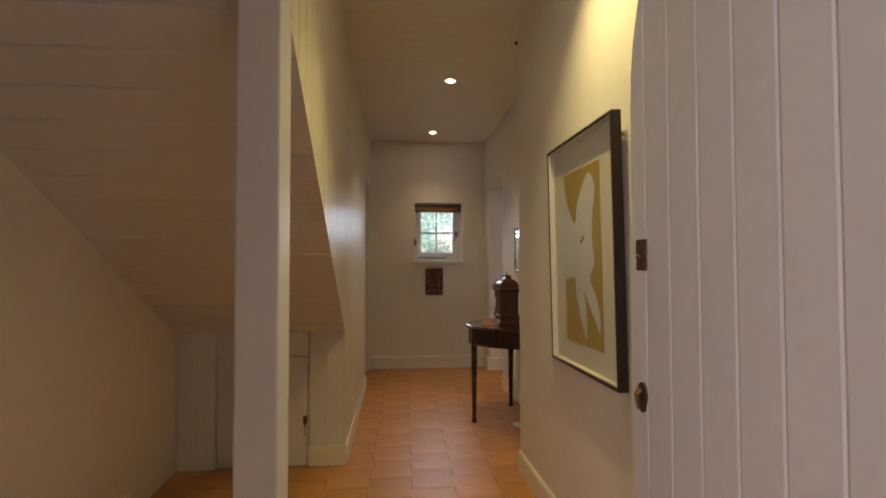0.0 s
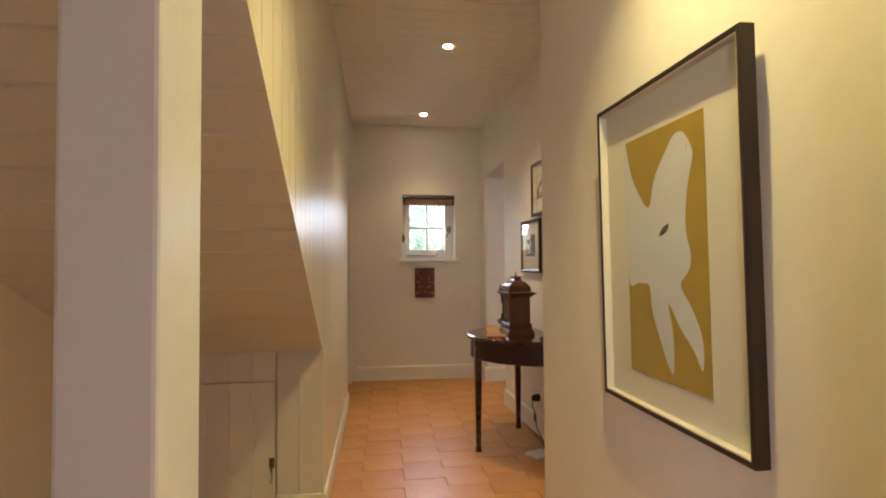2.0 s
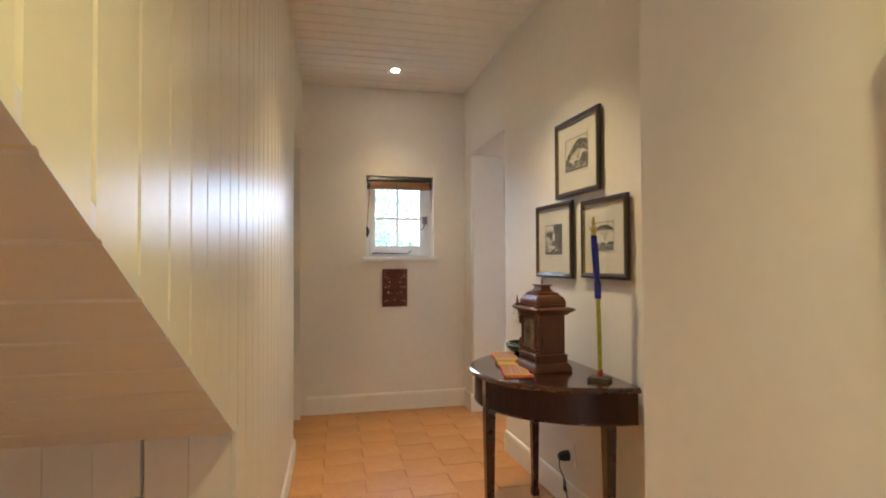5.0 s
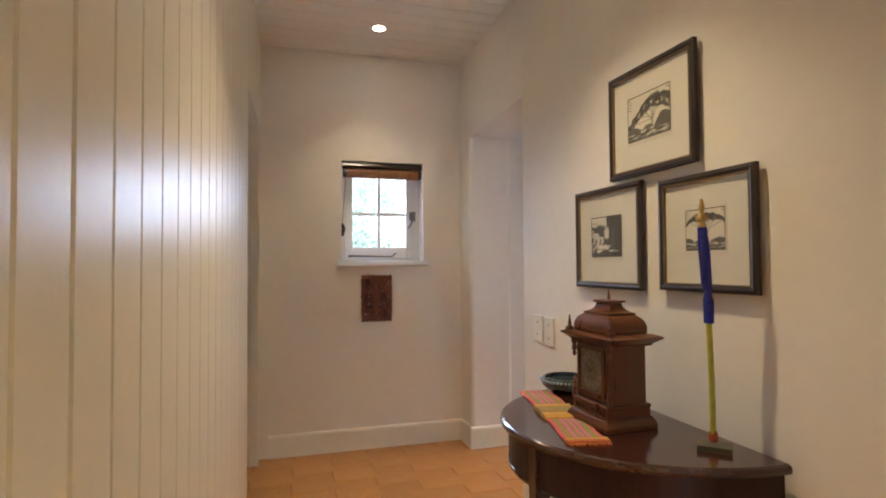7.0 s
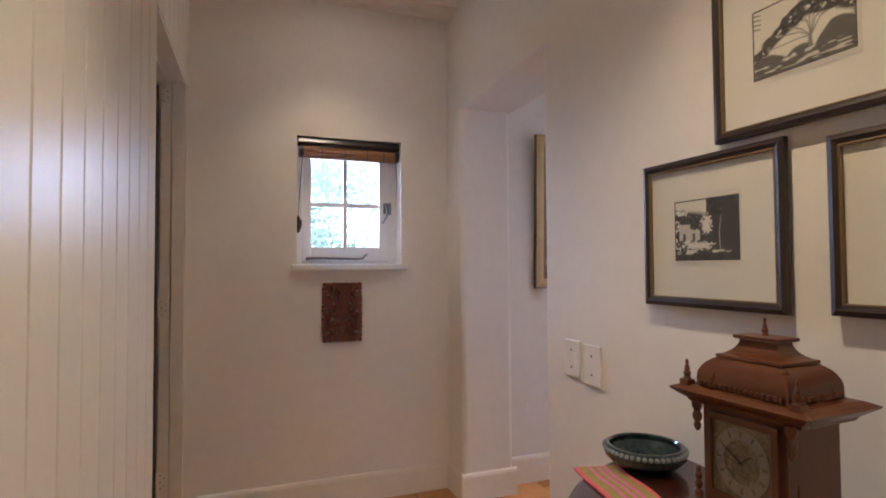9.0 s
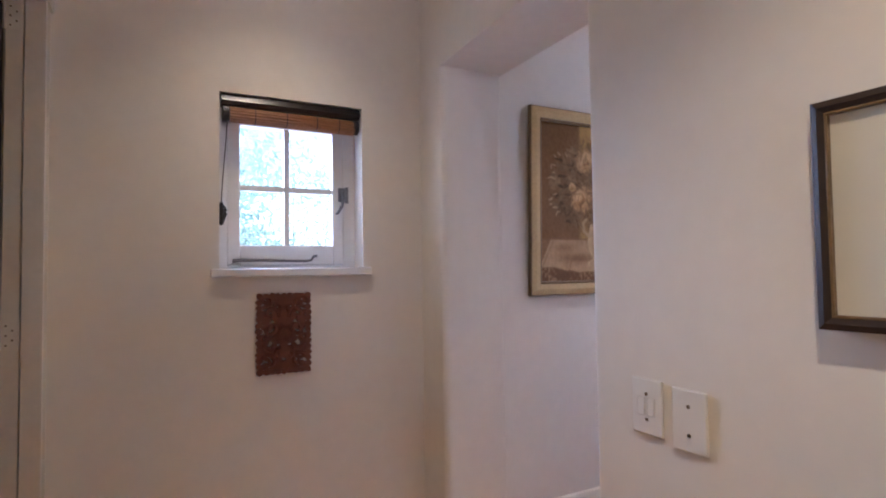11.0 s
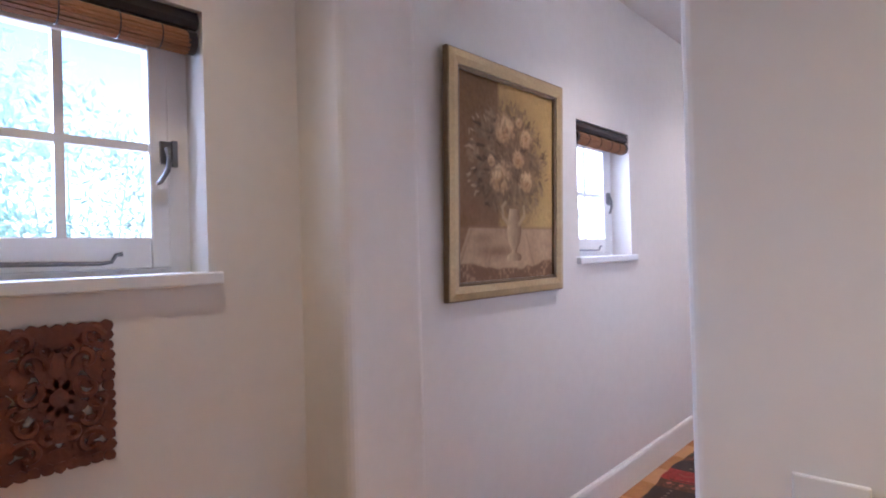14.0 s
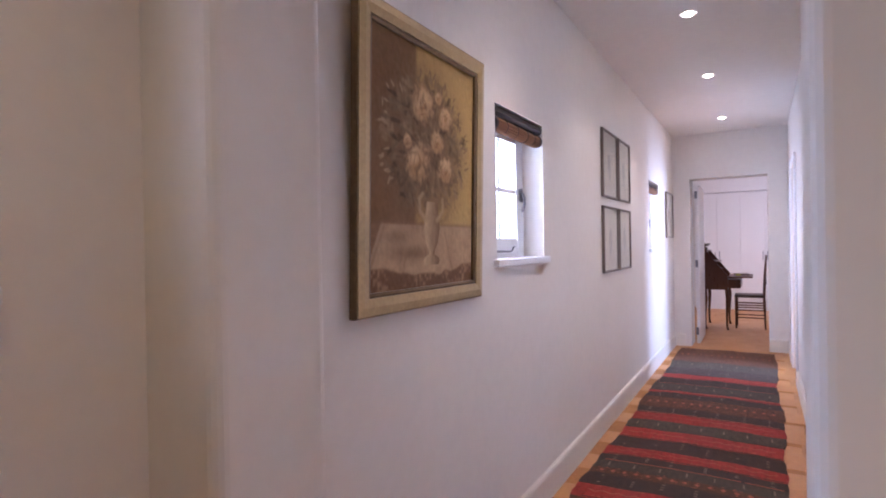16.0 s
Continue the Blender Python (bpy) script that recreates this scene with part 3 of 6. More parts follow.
def entrance_door():
    d = thing("door_1", 0.682, 0.225, 0.012, 0, "open white boarded door with an arched top", "door", kind="structure")
    def head(y):   # the arched top
        return 1.66 + 0.54 * math.sqrt(max(0.0, 1 - ((y - 0.448) / 0.448) ** 2))
    def arched(y0, y1, x0, x1):
        return prism(bmesh.new(), [(y0, 0.0), (y1, 0.0)] + [(y1 + (y0 - y1) * k / 14, head(y1 + (y0 - y1) * k / 14)) for k in range(15)], 0, x0, x1)
    for i in range(7):
        y0 = 0.066 + i * 0.109
        me = mesh_of(plank(0.1085, 0.02, 0.0055, lambda y: 0.0, lambda y: head(y0 + y), 0.0002, 0.0016), M_BOARD)
        placed(me, d, Matrix(((-1, 0, 0, 0), (0, 1, 0, y0 * K), (0, 0, 1, 0), (0, 0, 0, 1))))
    part("door_core", arched(0.002, 0.896, 0.016, 0.04), M_WHITE, d)
    part("hinge_stile", arched(0.0005, 0.0655, -0.0005, 0.016), M_BOARD, d)
    part("lock_stile", arched(0.8292, 0.896, 0.0, 0.016), M_BOARD, d)
    bm = cube(-0.006, 0.0, 0.818, 0.866, 1.254, 1.328, 0.002, 1)
    tube(bm, [(-0.005, 0.842, 1.285), (-0.012, 0.848, 1.288), (-0.005, 0.858, 1.292)], 0.004, 6)
    part("latch_plate", bm, M_BRASS, d, "square aged bronze latch plate")
    bm = bmesh.new()
    pts = [(0.021 * math.cos(a) * (1.0 if math.sin(a) > 0 else 0.8), 0.036 * math.sin(a)) for a in [2 * math.pi * k / 16 for k in range(16)]]
    prism(bm, [(0.846 + u, 0.957 + v) for u, v in pts], 0, -0.006, 0.0)
    tube(bm, [(-0.006, 0.848, 0.975), (-0.016, 0.848, 0.965), (-0.012, 0.848, 0.93)], [0.008, 0.007, 0.004], 8)
    part("keyhole_cover", bm, M_BRASS, d, "oval aged bronze keyhole cover")


entrance_door()


def side_door():
    d = thing("door_2", 0, 0, 0, 0, "side doorway with a painted frame and a leaf standing open", "door", kind="structure")
    part("reveal", cube(-0.175, -0.117, 6.556, 6.579, 0, 2.276), M_SKIRT, d, "cream painted jamb lining")
    bm = prism(bmesh.new(), [(-0.29, 5.745), (lx(5.745) - 0.002, 5.745), (lx(6.556) - 0.002, 6.579), (-0.29, 6.579)], 2, 2.277, 2.289)
    part("head_lining", bm, M_SKIRT, d, "cream painted head lining")
    bm = cube(-0.230, -0.179, 6.560, 6.579, 0, 2.276, 0.002, 1)
    box(bm, -0.230, -0.200, 5.79, 6.559, 2.262, 2.276)
    part("door_frame", bm, M_SKIRT, d, "cream painted door frame")
    # Guessed leaf, coloured dark to stand for shade in the gap by the frame.
    part("leaf", cube(-1.04, -0.238, 6.548, 6.578, 0.01, 2.255, 0.003, 1), M_GAPSHADE, d, "door leaf coloured dark for the shaded gap")
    for z in (2.165, 1.1, 0.25):
        bm = cube(-0.226, -0.186, 6.5575, 6.5602, z, z + 0.092, 0.0006, 1)
        tube(bm, [(-0.231, 6.556, z - 0.002), (-0.231, 6.556, z + 0.094)], 0.005, 8)
        hinge = part("hinge", bm, M_SKIRT, d, "paint-covered butt hinge")
        for u, v in ((-0.215, 0.014), (-0.215, 0.046), (-0.215, 0.078), (-0.198, 0.030), (-0.198, 0.062)):
            bm = bmesh.new()
            tube(bm, [(u, 6.5578, z + v), (u, 6.5566, z + v)], 0.0034, 8)
            part("screw", bm, M_SCREW, hinge)


side_door()


def far_door():
    d = thing("door_3", 8.88, 6.35, 0.01, 0, "white panel door standing open into the far room", "door", kind="structure")
    leaf = part("leaf", cube(0.0, 0.80, -0.075, -0.035, 0.0, 2.19, 0.004, 1), M_WHITE, d)
    for z in (0.2, 1.15):
        for x in (0.1, 0.45):
            part("panel", cube(x, x + 0.26, -0.079, -0.0745, z, z + 0.85, 0.004, 1), M_WHITE, leaf)
    for z in (0.12, 1.05, 2.0):
        bm = bmesh.new()
        tube(bm, [(-0.012, -0.035, z), (-0.012, -0.035, z + 0.1)], 0.009, 8)
        box(bm, -0.012, 0.0, -0.06, -0.034, z, z + 0.1)
        part("hinge", bm, M_STEEL, d, "steel butt hinge")
    bm = cube(8.90 - 8.88, 8.95 - 8.88, 0.0, 0.012, 0, 2.24)
    part("door_frame", bm, M_WHITE, d)


far_door()


def glazed_door():
    d = thing("door_4", 6.9, 5.24, 0, 0, "white framed side door letting in daylight", "door", kind="structure")
    bm = cube(-0.06, 0.0, -0.002, 0.02, 0, 2.26, 0.004, 1)
    box(bm, 0.85, 0.91, -0.002, 0.02, 0, 2.26, 0.004, 1)
    box(bm, 0.0, 0.85, -0.002, 0.02, 2.2, 2.26, 0.004, 1)
    part("architrave", bm, M_WHITE, d)
    bm = cube(0.0, 0.09, -0.2, -0.16, 0.01, 2.198)
    box(bm, 0.76, 0.85, -0.2, -0.16, 0.01, 2.198)
    box(bm, 0.09, 0.76, -0.2, -0.16, 2.1, 2.198)
    box(bm, 0.09, 0.76, -0.2, -0.16, 0.01, 0.25)
    box(bm, 0.09, 0.76, -0.195, -0.165, 1.08, 1.12)
    leaf = part("leaf", bm, M_WHITE, d)
    p = part("pane", cube(0.09, 0.76, -0.182, -0.178, 0.25, 1.08), M_GLASS, leaf)
    p2 = part("pane", cube(0.09, 0.76, -0.182, -0.178, 1.12, 2.1), M_GLASS, leaf)
    p.visible_shadow = p2.visible_shadow = False
    bm = cube(0.78, 0.82, -0.16, -0.15, 0.98, 1.14, 0.004, 1)
    tube(bm, [(0.80, -0.15, 1.07), (0.80, -0.11, 1.07), (0.70, -0.11, 1.07)], 0.009, 8)
    part("handle", bm, M_STEEL, leaf, "steel lever handle")


glazed_door()

# ---- downlights ----


def downlight(x, y, z):
    d = thing("ceiling_light", x, y, z, 0, "small recessed round white ceiling downlight, lit", "ceiling light", "recessed downlights")
    bm = bmesh.new()
    n = 28
    prof = [(0.052, 0.0), (0.052, -0.004), (0.047, -0.007), (0.038, -0.004), (0.029, 0.004)]
    rings = [[bm.verts.new((r * math.cos(2 * math.pi * i / n), r * math.sin(2 * math.pi * i / n), zz)) for i in range(n)] for r, zz in prof]
    for a, b in zip(rings, rings[1:]):
        for i in range(n):
            bm.faces.new((a[i], a[(i + 1) % n], b[(i + 1) % n], b[i]))
    part("rim", bm, M_WHITE, d, smooth=True)
    part("lens", lathe(bmesh.new(), [(0.029, -0.002), (0.024, -0.008), (0.010, -0.011)], 20), M_LAMPGLOW, d, "glowing lamp face", smooth=True)


for x, y in HALL_LAMPS:
    downlight(x, y, CEIL)
for x, y in PASSAGE_LAMPS:
    downlight(x, y, PCEIL)
downlight(11.6, 5.9, PCEIL)
bm = lathe(bmesh.new(), [(0.012, 0.0), (0.014, -0.008), (0.008, -0.02), (0.003, -0.026)], 12)
hook = part("ceiling_sensor", bm, M_BRASS, None, "tiny dark brass fitting on the boarded ceiling", "fitting")
hook.location = (1.0 * K, 3.56 * K, CEIL * K)

# ---- pictures ----


def frame_bars(bm, w, h, rail, depth, back=0.0, lip=0.0):
    """Four mitred bars round an opening, in the x-z plane, their fronts at y = -depth."""
    o, i = [(0, 0), (w, 0), (w, h), (0, h)], [(rail, rail), (w - rail, rail), (w - rail, h - rail), (rail, h - rail)]
    m = [((a[0] + b[0]) / 2, (a[1] + b[1]) / 2) for a, b in zip(o, i)]
    rows = [[(p, back) for p in o], [(p, -depth + lip) for p in o], [(p, -depth) for p in m], [(p, -depth + lip * 1.3) for p in i], [(p, back) for p in i]]
    vs = [[bm.verts.new((p[0], d, p[1])) for p, d in r] for r in rows]
    for k in range(5):
        a, b = vs[k], vs[(k + 1) % 5]
        for j in range(4):
            bm.faces.new((a[j], a[(j + 1) % 4], b[(j + 1) % 4], b[j]))
    bmesh.ops.recalc_face_normals(bm, faces=bm.faces)
    return bm


def flat(bm, pts, y, t=0.0008):
    """A thin printed shape in the x-z plane, its face at y."""
    prism(bm, pts, 1, y, y + t)
    return bm


def blob(cx, cz, rx, rz, n=14, seed=0, rough=0.15):
    r = random.Random(seed)
    return [(cx + rx * math.cos(a) * (1 + r.uniform(-rough, rough)), cz + rz * math.sin(a) * (1 + r.uniform(-rough, rough))) for a in [2 * math.pi * k / n for k in range(n)]]


def smooth_outline(pts, n=5):
    """A closed Catmull-Rom curve through the points."""
    out, m = [], len(pts)
    for i in range(m):
        p0, p1, p2, p3 = (Vector(pts[(i + k) % m]) for k in (-1, 0, 1, 2))
        for k in range(n):
            t = k / n
            v = 0.5 * ((2 * p1) + (p2 - p0) * t + (2 * p0 - 5 * p1 + 4 * p2 - p3) * t * t + (3 * p1 - p0 - 3 * p2 + p3) * t ** 3)
            out.append((v.x, v.y))
    return out


def large_print():
    # hangs on the right wall; local x runs towards -y of the hall
    p = thing("framed_print", RW - 0.003, 2.42, 0.836, -90, "large mustard and white animal print in a deep black box frame", "picture")
    p.matrix_basis = p.matrix_basis @ pose(0, 0, 0, 1.0)   # hangs with its top leaning out
    W, H = 0.755, 0.995
    part("frame", frame_bars(bmesh.new(), W, H, 0.014, 0.038, 0, 0.001), M_FRAMEBLACK, p)
    bm = bmesh.new()
    frame_bars(bm, W - 0.028, H - 0.028, 0.004, 0.035, 0, 0)
    bm.transform(Matrix.Translation((0.014, 0, 0.014)))
    part("spacer", bm, M_MAT, p, "cream inner spacer")
    part("mount", cube(0.016, W - 0.016, -0.010, -0.004, 0.016, H - 0.016), M_MAT, p, "cream mount board")
    x0, x1, z0, z1 = 0.155, 0.578, 0.109, 0.854
    part("print_ground", flat(bmesh.new(), [(x0, z0), (x1, z0), (x1, z1), (x0, z1)], -0.012, 0.001), M_MUSTARD, p, "mustard printed ground")
    q = lambda y, z: (2.42 - y, z - 0.836)
    animal = [q(2.270, 1.69), q(2.226, 1.571), q(2.131, 1.462), q(2.087, 1.551), q(2.021, 1.617), q(1.978, 1.653), q(1.939, 1.652), q(1.909, 1.621), q(1.893, 1.583), q(1.904, 1.548), q(1.925, 1.485),
              q(1.936, 1.408), q(1.931, 1.363), q(1.916, 1.318), q(1.925, 1.274), q(1.968, 1.232), q(1.922, 1.174), q(1.884, 1.115), q(1.873, 1.064), q(1.880, 1.010), q(1.914, 1.055), q(1.975, 1.110),
              q(2.034, 1.178), q(2.013, 1.091), q(2.018, 0.973), q(2.071, 1.043), q(2.123, 1.149), q(2.136, 1.223), q(2.201, 1.230), q(2.265, 1.256)]
    part("print_animal", flat(bmesh.new(), smooth_outline(animal, 4), -0.0123, 0.0003), M_PRINTWHITE, p, "grey-white animal silhouette")
    part("print_eye", flat(bmesh.new(), smooth_outline([q(2.069, 1.373), q(2.040, 1.379), q(2.024, 1.390), q(2.017, 1.406), q(2.039, 1.400), q(2.052, 1.396)], 4), -0.0128, 0.0003), M_STONE, p, "dark leaf-shaped mark")
    part("print_mark", flat(bmesh.new(), smooth_outline([q(1.926, 1.598), q(1.917, 1.606), q(1.915, 1.618), q(1.922, 1.614)], 3), -0.0128, 0.0003), M_FAINT, p)
    g = part("glazing", cube(0.019, W - 0.019, -0.033, -0.031, 0.019, H - 0.019), M_PICGLASS, p)
    g.visible_shadow = False


large_print()


def pigment_material(name, rough, grain, bump):
    """Colour laid on a sheet, with the tooth of paper or canvas."""
    m = material(name, (0.5, 0.5, 0.5), rough, vary=0.06, scale=9, grain=grain, bump=bump)
    nt = m.node_tree
    at = nt.nodes.new("ShaderNodeAttribute")
    at.attribute_name = "pigment"
    hsv = next(n for n in nt.nodes if n.bl_idname == "ShaderNodeHueSaturation")
    nt.links.remove(hsv.inputs["Color"].links[0])
    nt.links.new(at.outputs["Color"], hsv.inputs["Color"])
    return m


M_PRINTSHEET = pigment_material("hand-printed paper", 0.8, 160, 0.05)
M_CANVAS = pigment_material("oil paint on canvas", 0.6, 70, 0.35)
M_CANVAS.node_tree.nodes["Principled BSDF"].inputs["Specular IOR Level"].default_value = 0.25


def sheet(name, w, h, nx, ny, x, y, z, paint, mat, parent, label):
    """A flat sheet in the x-z plane facing -y; paint(u, v) gives its colours from 0 to 1 across and up."""
    u, v = np.meshgrid(np.linspace(0, 1, nx), np.linspace(0, 1, ny))
    co = np.stack([(x + u * w) * K, np.full_like(u, y * K), (z + v * h) * K], -1).reshape(-1, 3)
    i = (np.arange(ny - 1)[:, None] * nx + np.arange(nx - 1)[None, :]).ravel()
    me = bpy.data.meshes.new(name)
    me.from_pydata(co.tolist(), [], np.stack([i, i + 1, i + nx + 1, i + nx], -1).tolist())
    at = me.color_attributes.new("pigment", "FLOAT_COLOR", "POINT")
    rgb = np.clip(paint(u, v), 0.0, 1.0).reshape(-1, 3)
    at.data.foreach_set("color", np.concatenate([rgb, np.ones((len(rgb), 1))], 1).astype(np.float32).ravel())
    me.materials.append(mat)
    ob = new(name, me)
    ob.parent = parent
    return tagged(ob, label)


def cloud(rng, u, v, n):
    """Smooth noise with about n by n lumps."""
    g = rng.random((n + 2, n + 2))
    a, b = np.clip(u, 0, 1) * n, np.clip(v, 0, 1) * n
    i, j = a.astype(int), b.astype(int)
    f, k = a - i, b - j
    f, k = f * f * (3 - 2 * f), k * k * (3 - 2 * k)
    return (g[j, i] * (1 - f) + g[j, i + 1] * f) * (1 - k) + (g[j + 1, i] * (1 - f) + g[j + 1, i + 1] * f) * k


def soft(x, e):
    return np.clip(0.5 + x / e, 0, 1)


def line_mask(u, v, pts, r0, r1, asp):
    """How near each place is to a line that thins from r0 to r1."""
    out = np.zeros_like(u)
    n = len(pts) - 1
    for q, ((ax, az), (bx, bz)) in enumerate(zip(pts, pts[1:])):
        dx, dz = (bx - ax) * asp, bz - az
        t = np.clip((((u - ax) * asp) * dx + (v - az) * dz) / (dx * dx + dz * dz + 1e-9), 0, 1)
        d = np.hypot((u - ax) * asp - t * dx, v - az - t * dz)
        r = r0 + (r1 - r0) * (q + t) / n
        out = np.maximum(out, soft(r - d, 0.02))
    return out


def block_print(kind):
    """The inked part of a black-and-white block print."""
    def paint(u, v):
        rng = np.random.default_rng(40 + kind)
        asp = 1.4
        fine, mid, lace = cloud(rng, u, v, 46), cloud(rng, u, v, 14), cloud(rng, u, v, 26)
        ink = np.zeros_like(u)
        if kind < 2:
            if kind == 0:    # a crown that rises from the low edge to a dome and runs off at the other side
                top = 0.36 + 0.55 * np.sin(np.clip(u / 0.66, 0, 1) * 1.571) ** 1.15 - 0.42 * np.clip(u - 0.72, 0, 1)
                deep = 0.17 + 0.17 * np.clip(u, 0, 1)
                trunk, ends = (0.60, 0.22), ((0.10, 0.36), (0.22, 0.50), (0.33, 0.58), (0.45, 0.68), (0.56, 0.76), (0.68, 0.78), (0.80, 0.74), (0.92, 0.68))
            else:            # a wide, flat umbrella
                top = 0.66 + 0.24 * np.sqrt(np.clip(1 - ((u - 0.52) / 0.47) ** 2, 0, 1))
                deep = 0.05 + 0.15 * np.clip(1 - ((u - 0.52) / 0.47) ** 2, 0, 1)
                trunk, ends = (0.56, 0.22), ((0.12, 0.66), (0.26, 0.70), (0.38, 0.74), (0.50, 0.78), (0.62, 0.78), (0.76, 0.74), (0.90, 0.67))
            top = top + 0.07 * (mid - 0.5)
            inside = soft(top - v, 0.03) * soft(v - (top - deep - 0.14 * (mid - 0.4)), 0.05)
            ink = np.maximum(ink, inside * soft(fine * 0.5 + lace * 0.5 - 0.30 + 0.9 * np.clip((v - top + 0.11) / 0.11, 0, 1), 0.12))
            for k, (ex_, ez_) in enumerate(ends):
                mx, mz = trunk[0] + (ex_ - trunk[0]) * (0.22 + 0.06 * (k % 3)), 0.40 + (ez_ - 0.40) * (0.50 + 0.07 * (k % 2))
                ink = np.maximum(ink, line_mask(u, v, [(trunk[0], 0.36), (mx, mz), (ex_, ez_)], 0.008, 0.001, asp))
                ink = np.maximum(ink, line_mask(u, v, [(mx, mz), (ex_ + 0.07, ez_ + 0.01)], 0.006, 0.002, asp))
            ink = np.maximum(ink, 0.75 * line_mask(u, v, [trunk, (trunk[0] - 0.01, 0.30), (trunk[0], 0.42)], 0.030, 0.020, asp))
            hills = 0.20 + 0.10 * np.abs(np.sin(9 * u + kind)) * (u < 0.58) + (0.27 if kind == 0 else 0.10) * np.clip(1 - ((u - 0.86) / 0.24) ** 2, 0, 1) + 0.03 * (mid - 0.5)
            ink = np.maximum(ink, soft(hills - v, 0.03) * 0.92)
            streak = soft(cloud(rng, u * 0.35, v, 40) - 0.66, 0.12) * (v < 0.21) * (v > 0.05)
            ink = ink * (1 - 0.8 * streak)
            hatch = soft(np.sin(95 * (v + 0.30 * u)) - 0.75, 0.4) * ((u < 0.10) & (v > 0.72) | (u > 0.90) & (v > 0.90))
            ink = np.maximum(ink, hatch)
        else:                # dark trees round a pale house and a pale path
            ink = soft(0.60 * mid + 0.40 * fine - 0.26 + 1.0 * np.clip(u - 0.40, -0.18, 0.40), 0.10)
            ink = ink * (1 - soft(v - 0.80 + 0.25 * (u - 0.3), 0.08) * (u < 0.52))
            house = ((u > 0.08) & (u < 0.42) & (v > 0.34) & (v < 0.50 + 0.10 * (u < 0.26)))
            ink = np.where(house, 0.22 + 0.7 * ((np.abs(u - 0.16) < 0.022) | (np.abs(u - 0.32) < 0.022)) * (v < 0.45), ink)
            glade = np.exp(-((u - 0.52) / 0.10) ** 2 - ((v - 0.58) / 0.17) ** 2) + np.exp(-((u - 0.40) / 0.26) ** 2 - ((v - 0.24) / 0.07) ** 2) + np.exp(-((u - 0.72) / 0.16) ** 2 - ((v - 0.14) / 0.03) ** 2)
            ink = ink * (1 - soft(glade - 0.55 + 0.7 * (fine - 0.5), 0.15))
            ink = np.maximum(ink, line_mask(u, v, [(0.80, 0.14), (0.79, 0.40), (0.83, 0.80)], 0.02, 0.01, asp) * 0.9)
            ink = np.maximum(ink, soft(0.10 + 0.05 * mid - v, 0.03))
            ink = ink * (1 - 0.8 * line_mask(u, v, [(0.72, 0.20), (0.71, 0.45), (0.74, 0.70)], 0.008, 0.004, asp))
        edge = np.minimum(np.minimum(u * asp, (1 - u) * asp), np.minimum(v, 1 - v))
        ink = np.maximum(ink, soft(0.022 - edge, 0.012))
        ink = np.clip(ink * (0.90 + 0.10 * fine), 0, 1)[..., None]
        return np.array((0.66, 0.60, 0.49)) * (1 - ink) + np.array((0.040, 0.033, 0.030)) * ink
    return paint


def small_print(name_kind, y_left, z0, W, H, pw, ph, px, pz, label):
    p = thing("framed_print", ex(y_left) - 0.012, y_left, z0, -88.54, label, "picture", "three block prints over the table")
    part("frame", frame_bars(bmesh.new(), W, H, 0.023, 0.020, 0, 0.004), M_FRAMEBLACK, p)
    bm = cube(0.03, 0.05, 0.0, 0.0115, 0.03, 0.05)
    part("spacer", bm, M_FRAMEBLACK, p)
    part("spacer", cube(W - 0.05, W - 0.03, 0.0, 0.0115, 0.03, 0.05), M_FRAMEBLACK, p)
    part("hanger", cube(W / 2 - 0.02, W / 2 + 0.02, 0.0, 0.0115, H - 0.06, H - 0.04), M_FRAMEBLACK, p)
    bm = frame_bars(bmesh.new(), W - 0.044, H - 0.044, 0.005, 0.017, 0, 0.001)
    bm.transform(Matrix.Translation((0.022, 0, 0.022)))
    part("slip", bm, M_GOLDDARK, p, "thin dull gilt slip")
    part("mount", cube(0.024, W - 0.024, -0.006, -0.002, 0.024, H - 0.024), M_MAT, p, "cream mount board")
    for a, b, c, d in ((px - 0.012, px + pw + 0.012, pz - 0.014, pz - 0.012), (px - 0.012, px + pw + 0.012, pz + ph + 0.012, pz + ph + 0.014)):
        part("mount_line", cube(a, b, -0.0068, -0.0061, c, d), M_FAINT, p)
    part("paper", cube(px - 0.006, px + pw + 0.006, -0.0072, -0.0061, pz - 0.006, pz + ph + 0.006), M_PAPER, p)
    sheet("print", pw, ph, 150, 112, px, -0.0078, pz, block_print(name_kind), M_PRINTSHEET, p, "black block-printed landscape")
    g = part("glazing", cube(0.026, W - 0.026, -0.0145, -0.0135, 0.026, H - 0.026), M_PICGLASS, p)
    g.visible_shadow = False


small_print(0, 4.630, 1.653, 0.461, 0.406, 0.234, 0.170, 0.110, 0.130, "black framed block print of a spreading tree")
small_print(2, 4.891, 1.224, 0.447, 0.411, 0.210, 0.167, 0.113, 0.128, "black framed block print of a house among trees")
small_print(1, 4.349, 1.232, 0.402, 0.380, 0.164, 0.133, 0.121, 0.133, "black framed block print of a flat-topped tree")


